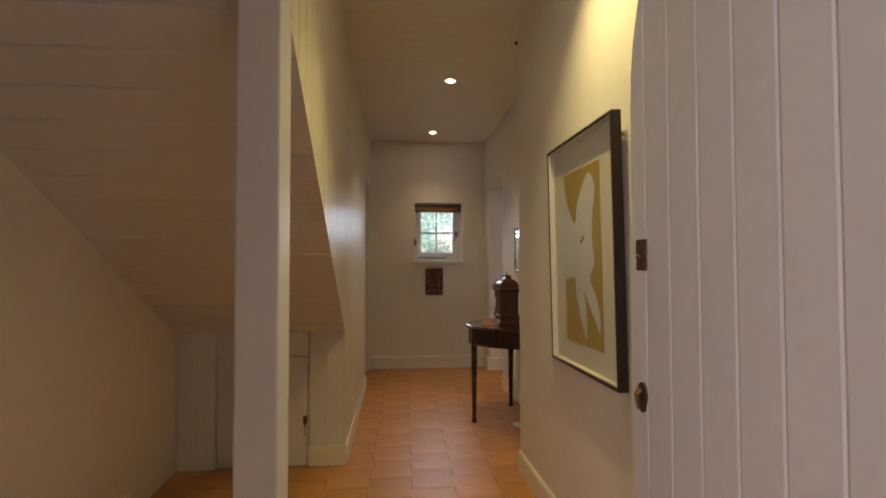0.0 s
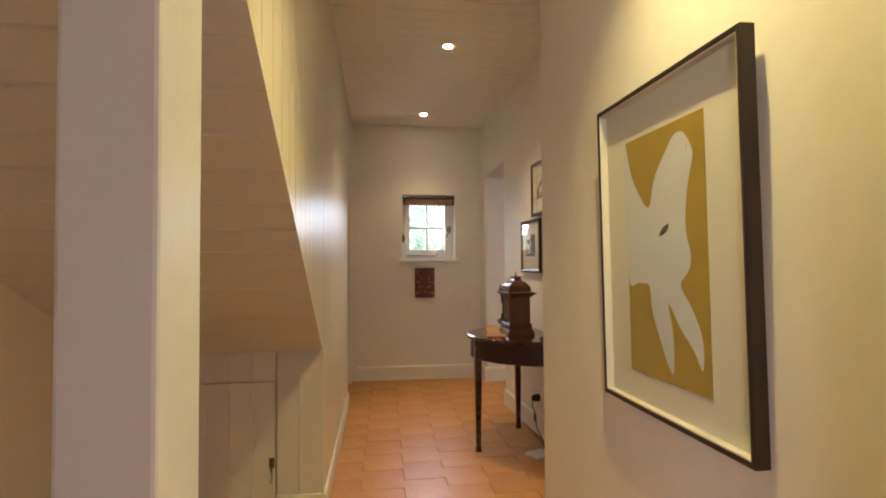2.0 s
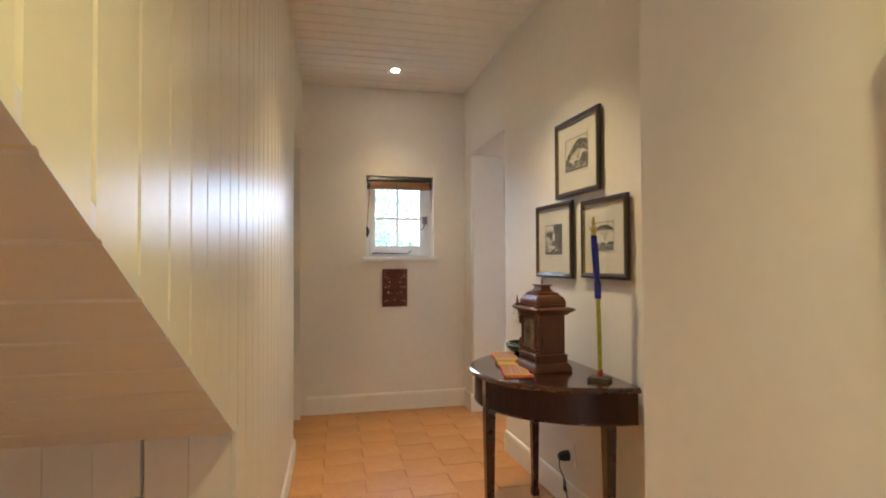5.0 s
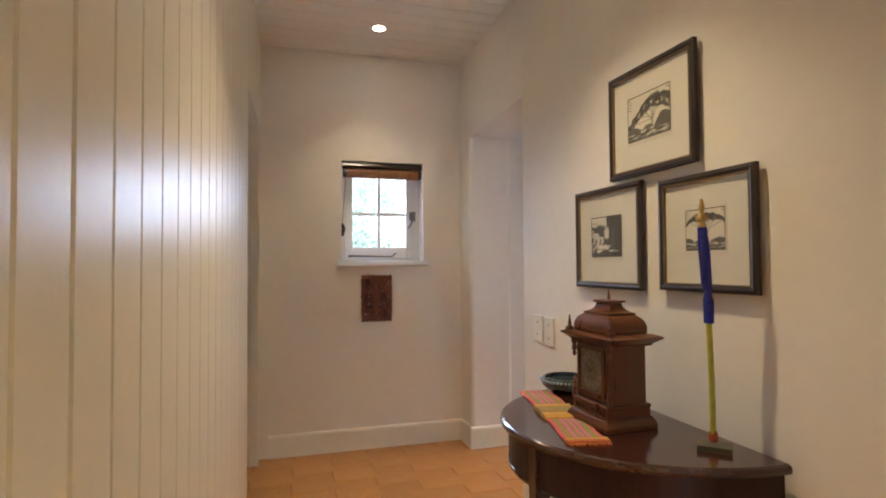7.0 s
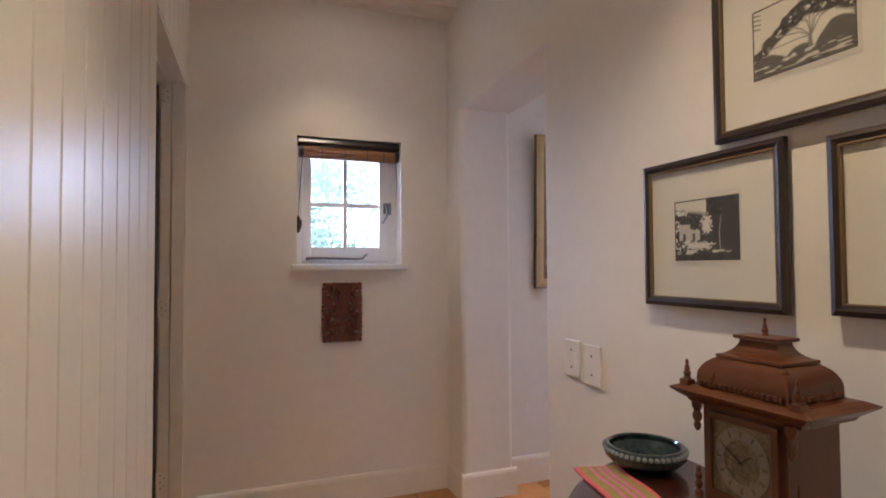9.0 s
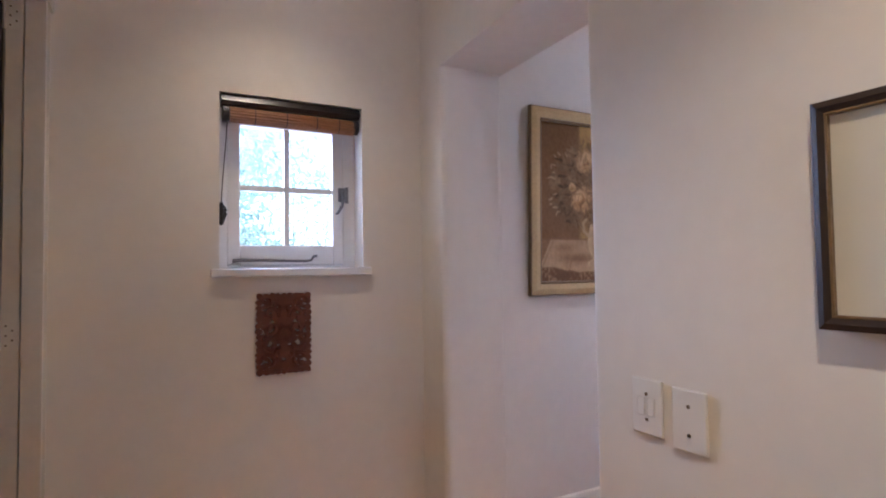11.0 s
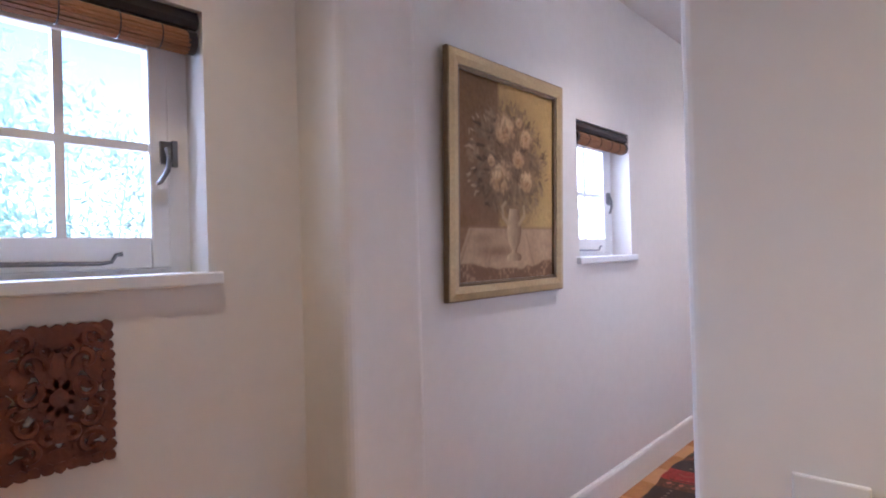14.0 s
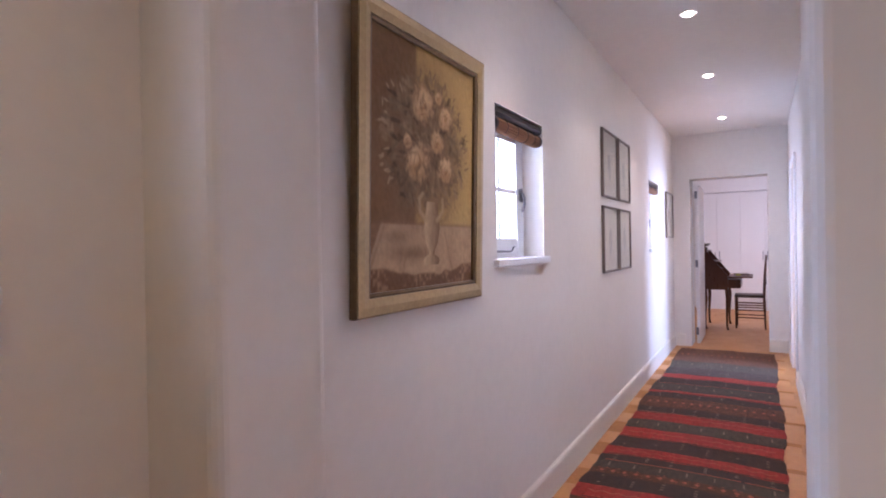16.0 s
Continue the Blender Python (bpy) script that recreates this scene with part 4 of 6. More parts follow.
def roses(u, v):
    """Roses and leaves in a vase on a cloth, half before a dark wall and half before an ochre one."""
    rng = np.random.default_rng(21)
    asp = 0.80
    big, mid, fine = cloud(rng, u, v, 5), cloud(rng, u, v, 16), cloud(rng, u, v, 60)
    tone = lambda *c: np.array(c)
    mix = lambda img, col, m: img * (1 - m[..., None]) + col * m[..., None]
    img = np.zeros(u.shape + (3,)) + tone(0.150, 0.082, 0.034)
    img = mix(img, tone(0.205, 0.120, 0.062), big)
    img = mix(img, tone(0.40, 0.26, 0.105), soft(u - 0.385, 0.03))
    img = mix(img, tone(0.47, 0.33, 0.14), soft(u - 0.55 + 0.3 * (mid - 0.5), 0.3) * soft(0.9 - v, 0.5) * 0.8)
    table = soft(0.262 - v, 0.012) * soft(u - (0.10 - 0.12 * (0.262 - v) / 0.2), 0.02)
    img = mix(img, tone(0.215, 0.128, 0.068), soft(0.27 - v, 0.02))
    img = mix(img, tone(0.47, 0.335, 0.205) * 0.95, table * (0.75 + 0.25 * mid))
    shade = np.exp(-((u - 0.36) / 0.19) ** 2 - ((v - 0.145) / 0.032) ** 2) + 0.7 * np.exp(-((u - 0.24) / 0.10) ** 2 - ((v - 0.215) / 0.03) ** 2)
    img = mix(img, tone(0.175, 0.10, 0.052), np.clip(shade, 0, 1) * 0.85)
    for pts in ([(0.28, 0.065), (0.30, 0.13)], [(0.76, 0.07), (0.68, 0.23)], [(0.12, 0.25), (0.02, 0.09)]):
        img = mix(img, tone(0.24, 0.15, 0.085), line_mask(u, v, pts, 0.004, 0.003, asp) * 0.8)
    hem = 0.070 + 0.018 * np.sin(7 * u + 1) + 0.02 * (mid - 0.5)
    img = mix(img, tone(0.165, 0.092, 0.050), soft(hem - v, 0.012))
    img = mix(img, tone(0.28, 0.175, 0.10), soft(hem - v, 0.012) * soft(fine * 0.5 + mid * 0.5 - 0.62, 0.2))

    def dab(cu, cv, ru, rv, ang, col, strength, edge=0.5):
        nonlocal img
        du, dv = (u - cu) * asp, v - cv
        p, q = du * math.cos(ang) + dv * math.sin(ang), dv * math.cos(ang) - du * math.sin(ang)
        m = soft(1 - np.sqrt((p / ru) ** 2 + (q / rv) ** 2) + 0.5 * (fine - 0.5), edge) * strength
        img = mix(img, col, m)

    for k in range(5):       # the soft mass behind the leaves
        dab(0.50 + rng.normal(0, 0.05), 0.60 + rng.normal(0, 0.04), 0.25, 0.22, rng.uniform(0, 3), tone(0.17, 0.105, 0.055), 0.5, 1.0)
    for k in range(300):
        ang = rng.uniform(0, 6.283)
        rad = rng.random() ** 0.55
        cu, cv = 0.50 + 0.40 * rad * math.cos(ang), 0.60 + 0.285 * rad * math.sin(ang)
        lit = rng.random() ** 1.6
        col = tone(0.050, 0.029, 0.013) * (1 - lit) + tone(0.31, 0.215, 0.12) * lit
        dab(cu, cv, rng.uniform(0.018, 0.046), rng.uniform(0.005, 0.014), ang + rng.normal(0, 0.6), col, rng.uniform(0.35, 0.8), 0.6)
    for k in range(44):      # sprigs and light tips at the rim
        ang = rng.uniform(-0.6, 3.75)
        rad = rng.uniform(0.85, 1.08)
        cu, cv = 0.50 + 0.41 * rad * math.cos(ang), 0.60 + 0.30 * rad * math.sin(ang)
        col = tone(0.36, 0.255, 0.15) if cu < 0.40 else tone(0.19, 0.12, 0.06)
        dab(cu, cv, rng.uniform(0.012, 0.024), rng.uniform(0.004, 0.008), ang + rng.normal(0, 0.4), col, 0.75, 0.6)
    for pts in ([(0.50, 0.34), (0.30, 0.62), (0.22, 0.80)], [(0.53, 0.34), (0.60, 0.66), (0.58, 0.88)], [(0.52, 0.36), (0.24, 0.48), (0.14, 0.46)], [(0.55, 0.36), (0.76, 0.52), (0.88, 0.62)]):
        img = mix(img, tone(0.27, 0.18, 0.095), line_mask(u, v, pts, 0.005, 0.003, asp) * 0.5)
    # the vase: a foot, a waist and a tall body that turns from light to shade
    half = np.interp(v, [0.095, 0.11, 0.125, 0.14, 0.155, 0.19, 0.25, 0.31, 0.36], [0.070, 0.082, 0.070, 0.026, 0.030, 0.062, 0.078, 0.066, 0.052])
    inside = soft(half - np.abs(u - 0.545), 0.012) * ((v > 0.095) & (v < 0.365))
    turn = np.clip((u - 0.545) / np.maximum(half, 0.01) * 0.5 + 0.5, 0, 1)[..., None]
    body = tone(0.52, 0.39, 0.24) * (1 - turn) + tone(0.17, 0.10, 0.052) * turn
    img = img * (1 - inside[..., None]) + body * inside[..., None]
    for pts in ([(0.49, 0.28), (0.43, 0.32), (0.42, 0.37), (0.45, 0.395)], [(0.60, 0.29), (0.655, 0.33), (0.65, 0.38)]):
        img = mix(img, tone(0.47, 0.35, 0.20), line_mask(u, v, pts, 0.009, 0.006, asp) * 0.9)
    for cu, cv, s in ((0.45, 0.765, 0.072), (0.675, 0.742, 0.050), (0.588, 0.625, 0.046), (0.405, 0.52, 0.074), (0.68, 0.512, 0.056), (0.60, 0.82, 0.026), (0.31, 0.60, 0.026)):
        dab(cu + 0.012, cv - 0.014, s * 1.1, s * 1.05, 0, tone(0.14, 0.080, 0.045), 0.7, 0.5)
        dab(cu, cv, s, s * 0.92, 0.3, tone(0.48, 0.31, 0.165), 0.88, 0.7)
        for k in range(7):   # large loose petals, lighter above
            an = rng.uniform(0, 6.283)
            rr = s * rng.uniform(0.25, 0.62)
            lit = np.clip(0.45 + 0.40 * math.sin(an) + rng.normal(0, 0.15), 0, 1)
            dab(cu + rr * math.cos(an) / asp, cv + rr * math.sin(an), s * 0.56, s * 0.36, an + 1.57 + rng.normal(0, 0.3), tone(0.37, 0.225, 0.105) * (1 - lit) + tone(0.60, 0.43, 0.25) * lit, 0.70, 0.8)
        for k in range(6):   # thin shadows between them
            an = rng.uniform(0, 6.283)
            rr = s * rng.uniform(0.1, 0.75)
            dab(cu + rr * math.cos(an) / asp, cv + rr * math.sin(an), s * 0.36, s * 0.05, an + 1.57 + rng.normal(0, 0.3), tone(0.22, 0.125, 0.06), 0.6, 0.7)
        dab(cu + 0.1 * s, cv - 0.1 * s, s * 0.30, s * 0.16, 0.6, tone(0.27, 0.15, 0.066), 0.6, 0.8)
    for k in range(70):      # leaves that lap over the blooms
        ang, rad = rng.uniform(0, 6.283), rng.uniform(0.25, 0.85)
        lit = rng.random() ** 1.5
        dab(0.52 + 0.34 * rad * math.cos(ang), 0.60 + 0.25 * rad * math.sin(ang), rng.uniform(0.014, 0.034), rng.uniform(0.004, 0.010), ang + rng.normal(0, 0.7), tone(0.085, 0.050, 0.022) * (1 - lit) + tone(0.28, 0.19, 0.10) * lit, rng.uniform(0.3, 0.65), 0.7)
    grey = img.mean(-1, keepdims=True)
    return (grey + (img - grey) * 1.15) * (0.96 + 0.20 * fine)[..., None]


def flower_painting():
    x0, z0, W, H = 1.888, 1.207, 0.805, 0.955
    p = thing("flower_painting", x0, PW - 0.004, z0, 0, "brown oil painting of roses in a vase, pale gilt frame", "painting")
    p.matrix_basis = p.matrix_basis @ pose(0, 0, 0, 1.7)   # the top leans out from the wall
    part("frame", frame_bars(bmesh.new(), W, H, 0.052, 0.030, 0, 0.004), M_GOLDFRAME, p)
    bm = frame_bars(bmesh.new(), W - 0.10, H - 0.10, 0.016, 0.022, 0, 0.003)
    bm.transform(Matrix.Translation((0.05, 0, 0.05)))
    part("inner_moulding", bm, M_GOLDDARK, p, "dark gilt inner moulding")
    bm = frame_bars(bmesh.new(), W + 0.012, H + 0.012, 0.008, 0.022, 0.002, 0.001)
    bm.transform(Matrix.Translation((-0.006, 0, -0.006)))
    part("outer_edge", bm, M_GOLDDARK, p, "dark outer edge")
    a, c = 0.062, 0.062
    sheet("canvas", W - 2 * a, H - 2 * c, 190, 230, a, -0.008, c, roses, M_CANVAS, p, "brown and ochre painted roses in a vase")
    part("backing", cube(a - 0.004, W - a + 0.004, -0.006, -0.002, c - 0.004, H - c + 0.004), M_GOLDDARK, p)


flower_painting()


def thin_picture(x0, x1, z0, z1, label, group="", seed=1):
    W, H = x1 - x0, z1 - z0
    p = thing("framed_drawing", x0, PW - 0.003, z0, 0, label, "picture", group)
    part("frame", frame_bars(bmesh.new(), W, H, 0.016, 0.022, 0, 0.003), M_SMALLFRAME, p)
    part("mount", cube(0.014, W - 0.014, -0.006, -0.002, 0.014, H - 0.014), M_MAT, p, "pale mount board")
    bm = flat(bmesh.new(), blob(W * 0.5, H * 0.5, W * 0.10, H * 0.17, 18, seed, 0.3), -0.0075)
    flat(bm, blob(W * 0.5, H * 0.34, W * 0.05, H * 0.1, 12, seed + 5, 0.3), -0.0082)
    part("drawing", bm, M_FAINT, p, "faint grey botanical drawing")
    g = part("glazing", cube(0.015, W - 0.015, -0.0135, -0.0125, 0.015, H - 0.015), M_MATTGLASS, p)
    g.visible_shadow = False


for i, (x0, x1) in enumerate(((4.785, 5.268), (5.312, 5.75))):
    for j, (z0, z1) in enumerate(((1.768, 2.290), (1.187, 1.70))):
        thin_picture(x0, x1, z0, z1, "thin framed faint botanical drawing on white mount", "four botanical drawings", 3 + i + 2 * j)
thin_picture(7.93, 8.50, 1.47, 2.05, "pale framed drawing hanging near the far doorway", "", 9)


def carved_panel():
    """A pierced wooden panel: scrolling leaves cut round a middle flower, with an uneven edge."""
    x0, z0, W, H = 0.584, 0.917, 0.220, 0.333
    p = thing("carved_panel", x0, EE - 0.004, z0, 0, "pierced carved reddish-brown wooden wall panel", "wall carving")
    r = random.Random(11)
    bm = bmesh.new()
    # border of small lobes
    per = []
    for k in range(9):
        per += [(0.012 + (W - 0.024) * k / 8, 0.010), (0.012 + (W - 0.024) * k / 8, H - 0.010)]
    for k in range(1, 13):
        per += [(0.010, 0.010 + (H - 0.02) * k / 13), (W - 0.010, 0.010 + (H - 0.02) * k / 13)]
    for k, (u, v) in enumerate(per):
        prism(bm, blob(u, v, 0.0145, 0.0135, 8, k, 0.2), 1, -0.012 - r.uniform(0, 0.003), 0)
    part("border", bm, M_CARVE, p)
    bm = bmesh.new()
    # scrolls, mirrored about the middle
    def scroll(cx, cz, r0, turn, start, lean):
        pts = []
        for t in range(15):
            a = start + turn * t * 0.38
            rad = r0 * (1 - t / 17)
            pts.append((cx + rad * math.cos(a), -0.009 - 0.002 * math.sin(t), cz + rad * math.sin(a) * lean))
        part("scroll", tube(bmesh.new(), pts, [0.0098 - 0.0002 * t for t in range(15)], 6), M_CARVE, p)
    for s in (1, -1):
        for u, v, rad, tw, st in ((0.050, 0.05, 0.032, 1, 0.5), (0.055, 0.115, 0.034, -1, 1.5), (0.05, 0.185, 0.030, 1, 2.5), (0.058, 0.245, 0.034, -1, 3.4), (0.045, 0.295, 0.028, 1, 0.2), (0.03, 0.15, 0.02, 1, 4.0), (0.088, 0.08, 0.02, -1, 2.0), (0.09, 0.275, 0.021, -1, 1.0)):
            scroll(W / 2 + s * (W / 2 - u), v, rad, tw * s, st if s > 0 else math.pi - st, 1.1)
        for u, v, an in ((0.06, 0.08, 0.7), (0.035, 0.22, 1.4), (0.07, 0.31, 2.2), (0.08, 0.14, 0.2), (0.085, 0.22, 1.0), (0.07, 0.03, 2.0)):
            cx, ang = W / 2 + s * (W / 2 - u), an if s > 0 else math.pi - an
            pts = [(0.034 * a, 0.016 * b) for a, b in ((-1, 0), (-0.3, 1), (0.5, 0.8), (1, 0), (0.5, -0.8), (-0.3, -1))]
            prism(bm, [(cx + x * math.cos(ang) - z * math.sin(ang), v + x * math.sin(ang) + z * math.cos(ang)) for x, z in pts], 1, -0.011, -0.001)
    part("leaf_carving", bm, M_CARVE, p, kind="stuff")
    bm = bmesh.new()
    for k in range(105):   # small leaves that fill the gaps
        u, v, ang = r.uniform(0.02, W / 2), r.uniform(0.02, H - 0.02), r.uniform(0, 3.1)
        for s in (1, -1):
            cx, a = W / 2 + s * (W / 2 - u), ang if s > 0 else math.pi - ang
            pts = [(0.017 * p, 0.008 * q) for p, q in ((-1, 0), (-0.3, 1), (0.5, 0.8), (1, 0), (0.5, -0.8), (-0.3, -1))]
            prism(bm, [(cx + x * math.cos(a) - z * math.sin(a), v + x * math.sin(a) + z * math.cos(a)) for x, z in pts], 1, -0.008 - 0.004 * (k % 3) / 3, -0.001)
    part("leafwork", bm, M_CARVE, p, kind="stuff")
    bm = bmesh.new()
    for k in range(9):   # the flower in the middle
        a = 2 * math.pi * k / 9
        prism(bm, blob(W / 2 + 0.026 * math.cos(a), H / 2 + 0.034 * math.sin(a), 0.016, 0.018, 9, k, 0.15), 1, -0.014, 0)
    prism(bm, blob(W / 2, H / 2, 0.018, 0.022, 12, 3, 0.1), 1, -0.017, 0)
    prism(bm, blob(W / 2, H / 2 + 0.075, 0.02, 0.03, 12, 5, 0.2), 1, -0.0142, 0)
    prism(bm, blob(W / 2, H / 2 - 0.075, 0.02, 0.03, 12, 6, 0.2), 1, -0.0146, 0)
    for u, v, a, b in ((0.0, 0.302, 0.030, 0.020), (0.0, 0.032, 0.030, 0.020), (0.034, 0.298, 0.016, 0.014), (-0.034, 0.298, 0.016, 0.014)):
        prism(bm, blob(W / 2 + u, v, a, b, 12, int(v * 1000), 0.2), 1, -0.0105 - 0.004 * v, 0)
    part("middle_flower", bm, M_CARVE, p)


carved_panel()

# ---- the half-moon table and what stands on it ----
TX, TY, TZ = 1.325, 4.36, 0.796


def half_oval(cx, cy, a, b, n=40):
    return [(cx - a * math.sin(math.pi * k / n), cy - b * math.cos(math.pi * k / n)) for k in range(n + 1)]


def console_table():
    t = thing("console_table", TX, TY, 0, 0, "dark polished mahogany half-moon console table against the wall", "table")
    bm = bmesh.new()
    prof = [(-0.012, TZ - 0.028), (-0.003, TZ - 0.024), (0.0, TZ - 0.014), (-0.004, TZ - 0.004), (-0.012, TZ)]
    rows = [[bm.verts.new((x, y, z)) for x, y in half_oval(0, 0, 0.575 + g, 0.51 + g)] for g, z in prof]
    for r0, r1 in zip(rows, rows[1:]):
        for k in range(len(r0) - 1):
            bm.faces.new((r0[k], r0[k + 1], r1[k + 1], r1[k]))
    bm.faces.new(rows[-1]), bm.faces.new(rows[0][::-1])
    bm.faces.new([r[0] for r in rows][::-1] + []), bm.faces.new([r[-1] for r in rows])
    bmesh.ops.recalc_face_normals(bm, faces=bm.faces)
    part("tabletop", bm, M_DARKWOOD, t)
    o, i = half_oval(0, 0, 0.545, 0.485), half_oval(0, 0, 0.520, 0.460)
    part("apron", prism(bmesh.new(), o + i[::-1], 2, TZ - 0.155, TZ - 0.028), M_APRON, t)
    bm = prism(bmesh.new(), half_oval(0, 0, 0.548, 0.488) + half_oval(0, 0, 0.535, 0.475)[::-1], 2, TZ - 0.158, TZ - 0.150)
    part("apron_bead", bm, M_DARKWOOD, t)
    for x, y in ((-0.520, -0.09), (-0.10, 0.39), (-0.10, -0.42)):
        bm = bmesh.new()
        lo, hi = 0.015, 0.024
        vs = [[bm.verts.new((x + sx * s, y + sy * s, z)) for sx, sy in ((-1, -1), (1, -1), (1, 1), (-1, 1))] for z, s in ((0.0, lo + 0.003), (0.03, lo + 0.004), (0.04, lo), (TZ - 0.16, hi), (TZ - 0.03, hi))]
        for r0, r1 in zip(vs, vs[1:]):
            for k in range(4):
                bm.faces.new((r0[k], r0[(k + 1) % 4], r1[(k + 1) % 4], r1[k]))
        bm.faces.new(vs[0][::-1]), bm.faces.new(vs[-1])
        part("leg", bm, M_DARKWOOD, t)
    part("back_rail", cube(-0.02, 0.0, -0.44, 0.44, TZ - 0.155, TZ - 0.03), M_DARKWOOD, t)


console_table()


def square_lathe(bm, prof, ratio=1.0):
    """Rings of rounded rectangles: (half size along x, z); half size along y is larger by the given difference."""
    rings = []
    for s, z in prof:
        a, b = s, s + ratio
        rings.append([bm.verts.new((x, y, z)) for x, y in ((-a, -b), (a, -b), (a, b), (-a, b))])
    for r0, r1 in zip(rings, rings[1:]):
        for k in range(4):
            bm.faces.new((r0[k], r0[(k + 1) % 4], r1[(k + 1) % 4], r1[k]))
    bm.faces.new(rings[0][::-1]), bm.faces.new(rings[-1])
    return bm


def finial(x, y, z, s=1.0):
    return lathe(bmesh.new(), [(x_ * s, z + z_ * s) for x_, z_ in ((0.013, 0), (0.014, 0.004), (0.009, 0.010), (0.011, 0.016), (0.012, 0.022), (0.007, 0.028), (0.009, 0.033), (0.006, 0.040), (0.004, 0.045), (0.0055, 0.050), (0.0055, 0.054), (0.002, 0.060))], 14, (x, y))


def mantel_clock():
    c = thing("mantel_clock", 1.098, 4.328, TZ, 3, "brown carved walnut mantel clock with a domed roof", "clock")
    c.matrix_basis = c.matrix_basis @ Matrix.Diagonal((0.83, 0.86, 0.95, 1.0))
    d = 0.013   # how much wider than deep
    bm = square_lathe(bmesh.new(), [(0.114, 0.0), (0.117, 0.004), (0.117, 0.016), (0.110, 0.030), (0.104, 0.036), (0.104, 0.040)], d)
    part("base", bm, M_CLOCKWOOD, c)
    bm = square_lathe(bmesh.new(), [(0.098, 0.040), (0.098, 0.070), (0.101, 0.074), (0.101, 0.080), (0.094, 0.084)], d)
    part("plinth", bm, M_CLOCKWOOD, c)
    bm = cube(-0.083, 0.088, -0.100, 0.100, 0.084, 0.285)
    body = part("case", bm, M_CLOCKWOOD, c)
    bm = square_lathe(bmesh.new(), [(0.090, 0.280), (0.095, 0.288), (0.106, 0.295), (0.121, 0.305), (0.124, 0.309), (0.112, 0.314), (0.098, 0.318)], d * 3.2)
    part("cornice", bm, M_CLOCKWOOD, c)
    bm = square_lathe(bmesh.new(), [(0.090, 0.318), (0.092, 0.332), (0.0915, 0.340), (0.090, 0.348), (0.087, 0.355), (0.083, 0.362), (0.077, 0.369), (0.069, 0.375), (0.060, 0.380), (0.063, 0.382), (0.062, 0.387), (0.052, 0.389), (0.044, 0.393), (0.037, 0.398), (0.031, 0.405), (0.027, 0.413), (0.026, 0.419), (0.036, 0.422), (0.036, 0.428), (0.020, 0.430)], d * 1.4)
    part("roof", bm, M_CLOCKWOOD, c, smooth=True)
    part("top_finial", finial(0, 0, 0.428, 0.62), M_CLOCKWOOD, c, smooth=True)
    for x, y in ((-0.098, -0.132), (-0.098, 0.132)):
        bm = finial(x, y, 0.326, 0.75)
        box(bm, x - 0.012, x + 0.012, y - 0.012, y + 0.012, 0.314, 0.328)
        part("corner_finial", bm, M_CLOCKWOOD, c)
    bm = bmesh.new()
    for k in range(16):
        box(bm, -0.098, -0.087, -0.100 + k * 0.0128, -0.100 + k * 0.0128 + 0.009, 0.320, 0.331, 0.002, 1)
    part("front_beading", bm, M_CLOCKWOOD, c)
    bm = bmesh.new()
    for k in range(12):
        box(bm, -0.082 + k * 0.014, -0.082 + k * 0.014 + 0.010, -0.117, -0.104, 0.320, 0.331, 0.002, 1)
    part("side_beading", bm, M_CLOCKWOOD, c, "pale worn beading")
    for y in (-0.112, 0.112):   # what is left of the turned columns: a foot below and a drop above
        bm = lathe(bmesh.new(), [(0.011, 0.084), (0.011, 0.096), (0.006, 0.101), (0.009, 0.106), (0.0105, 0.113), (0.006, 0.119), (0.009, 0.124), (0.010, 0.131), (0.006, 0.137), (0.007, 0.142), (0.004, 0.148)], 12, (-0.090, y))
        part("column_foot", bm, M_CLOCKWOOD, c, "glossy turned column stump", smooth=True)
        bm = lathe(bmesh.new(), [(0.003, 0.222), (0.007, 0.227), (0.009, 0.234), (0.006, 0.240), (0.0105, 0.248), (0.011, 0.256), (0.007, 0.264), (0.012, 0.272), (0.013, 0.284)], 12, (-0.090, y))
        part("column_drop", bm, M_CLOCKWOOD, c, smooth=True)
    part("dial_frame", frame_yz(-0.083, -0.086, 0.086, 0.10, 0.272, 0.014, 0.012), M_CLOCKWOOD, c)
    dial = part("dial_plate", cube(-0.0875, -0.0835, -0.072, 0.072, 0.114, 0.258), M_DIALBRASS, c, "brass dial plate with spandrels")
    part("chapter_ring", ring_yz(-0.0895, 0, 0.186, 0.066, 0.043), M_DIAL, dial, "silvered hour ring")
    part("dial_centre", ring_yz(-0.0885, 0, 0.186, 0.043, 0.0), M_DIALBRASS, dial, "dull matted dial centre")
    bm = bmesh.new()
    for k in range(12):
        a = 2 * math.pi * k / 12
        pts = [(0.060, -0.0025), (0.060, 0.0025), (0.049, 0.002), (0.049, -0.002)]
        prism(bm, [(u * math.sin(a) + v * math.cos(a), 0.186 + u * math.cos(a) - v * math.sin(a)) for u, v in pts], 0, -0.0908, -0.0897)
    part("hour_marks", bm, M_GOLDDARK, dial, kind="stuff")
    bm = bmesh.new()
    for a, L in ((math.radians(305), 0.030), (math.radians(60), 0.048)):
        prism(bm, [(u * math.sin(a) + v * math.cos(a), 0.186 + u * math.cos(a) - v * math.sin(a)) for u, v in ((-0.006, -0.0015), (-0.006, 0.0015), (L, 0.0008), (L, -0.0008))], 0, -0.093, -0.0918)
    part("pointers", bm, M_INK, dial)
    bm = bmesh.new()
    for k in range(9):
        box(bm, -0.1025, -0.098, -0.096 + k * 0.0215, -0.096 + k * 0.0215 + 0.013, 0.048, 0.064, 0.003, 1)
    part("plinth_carving", bm, M_DARKWOOD, c, "dark carved band")


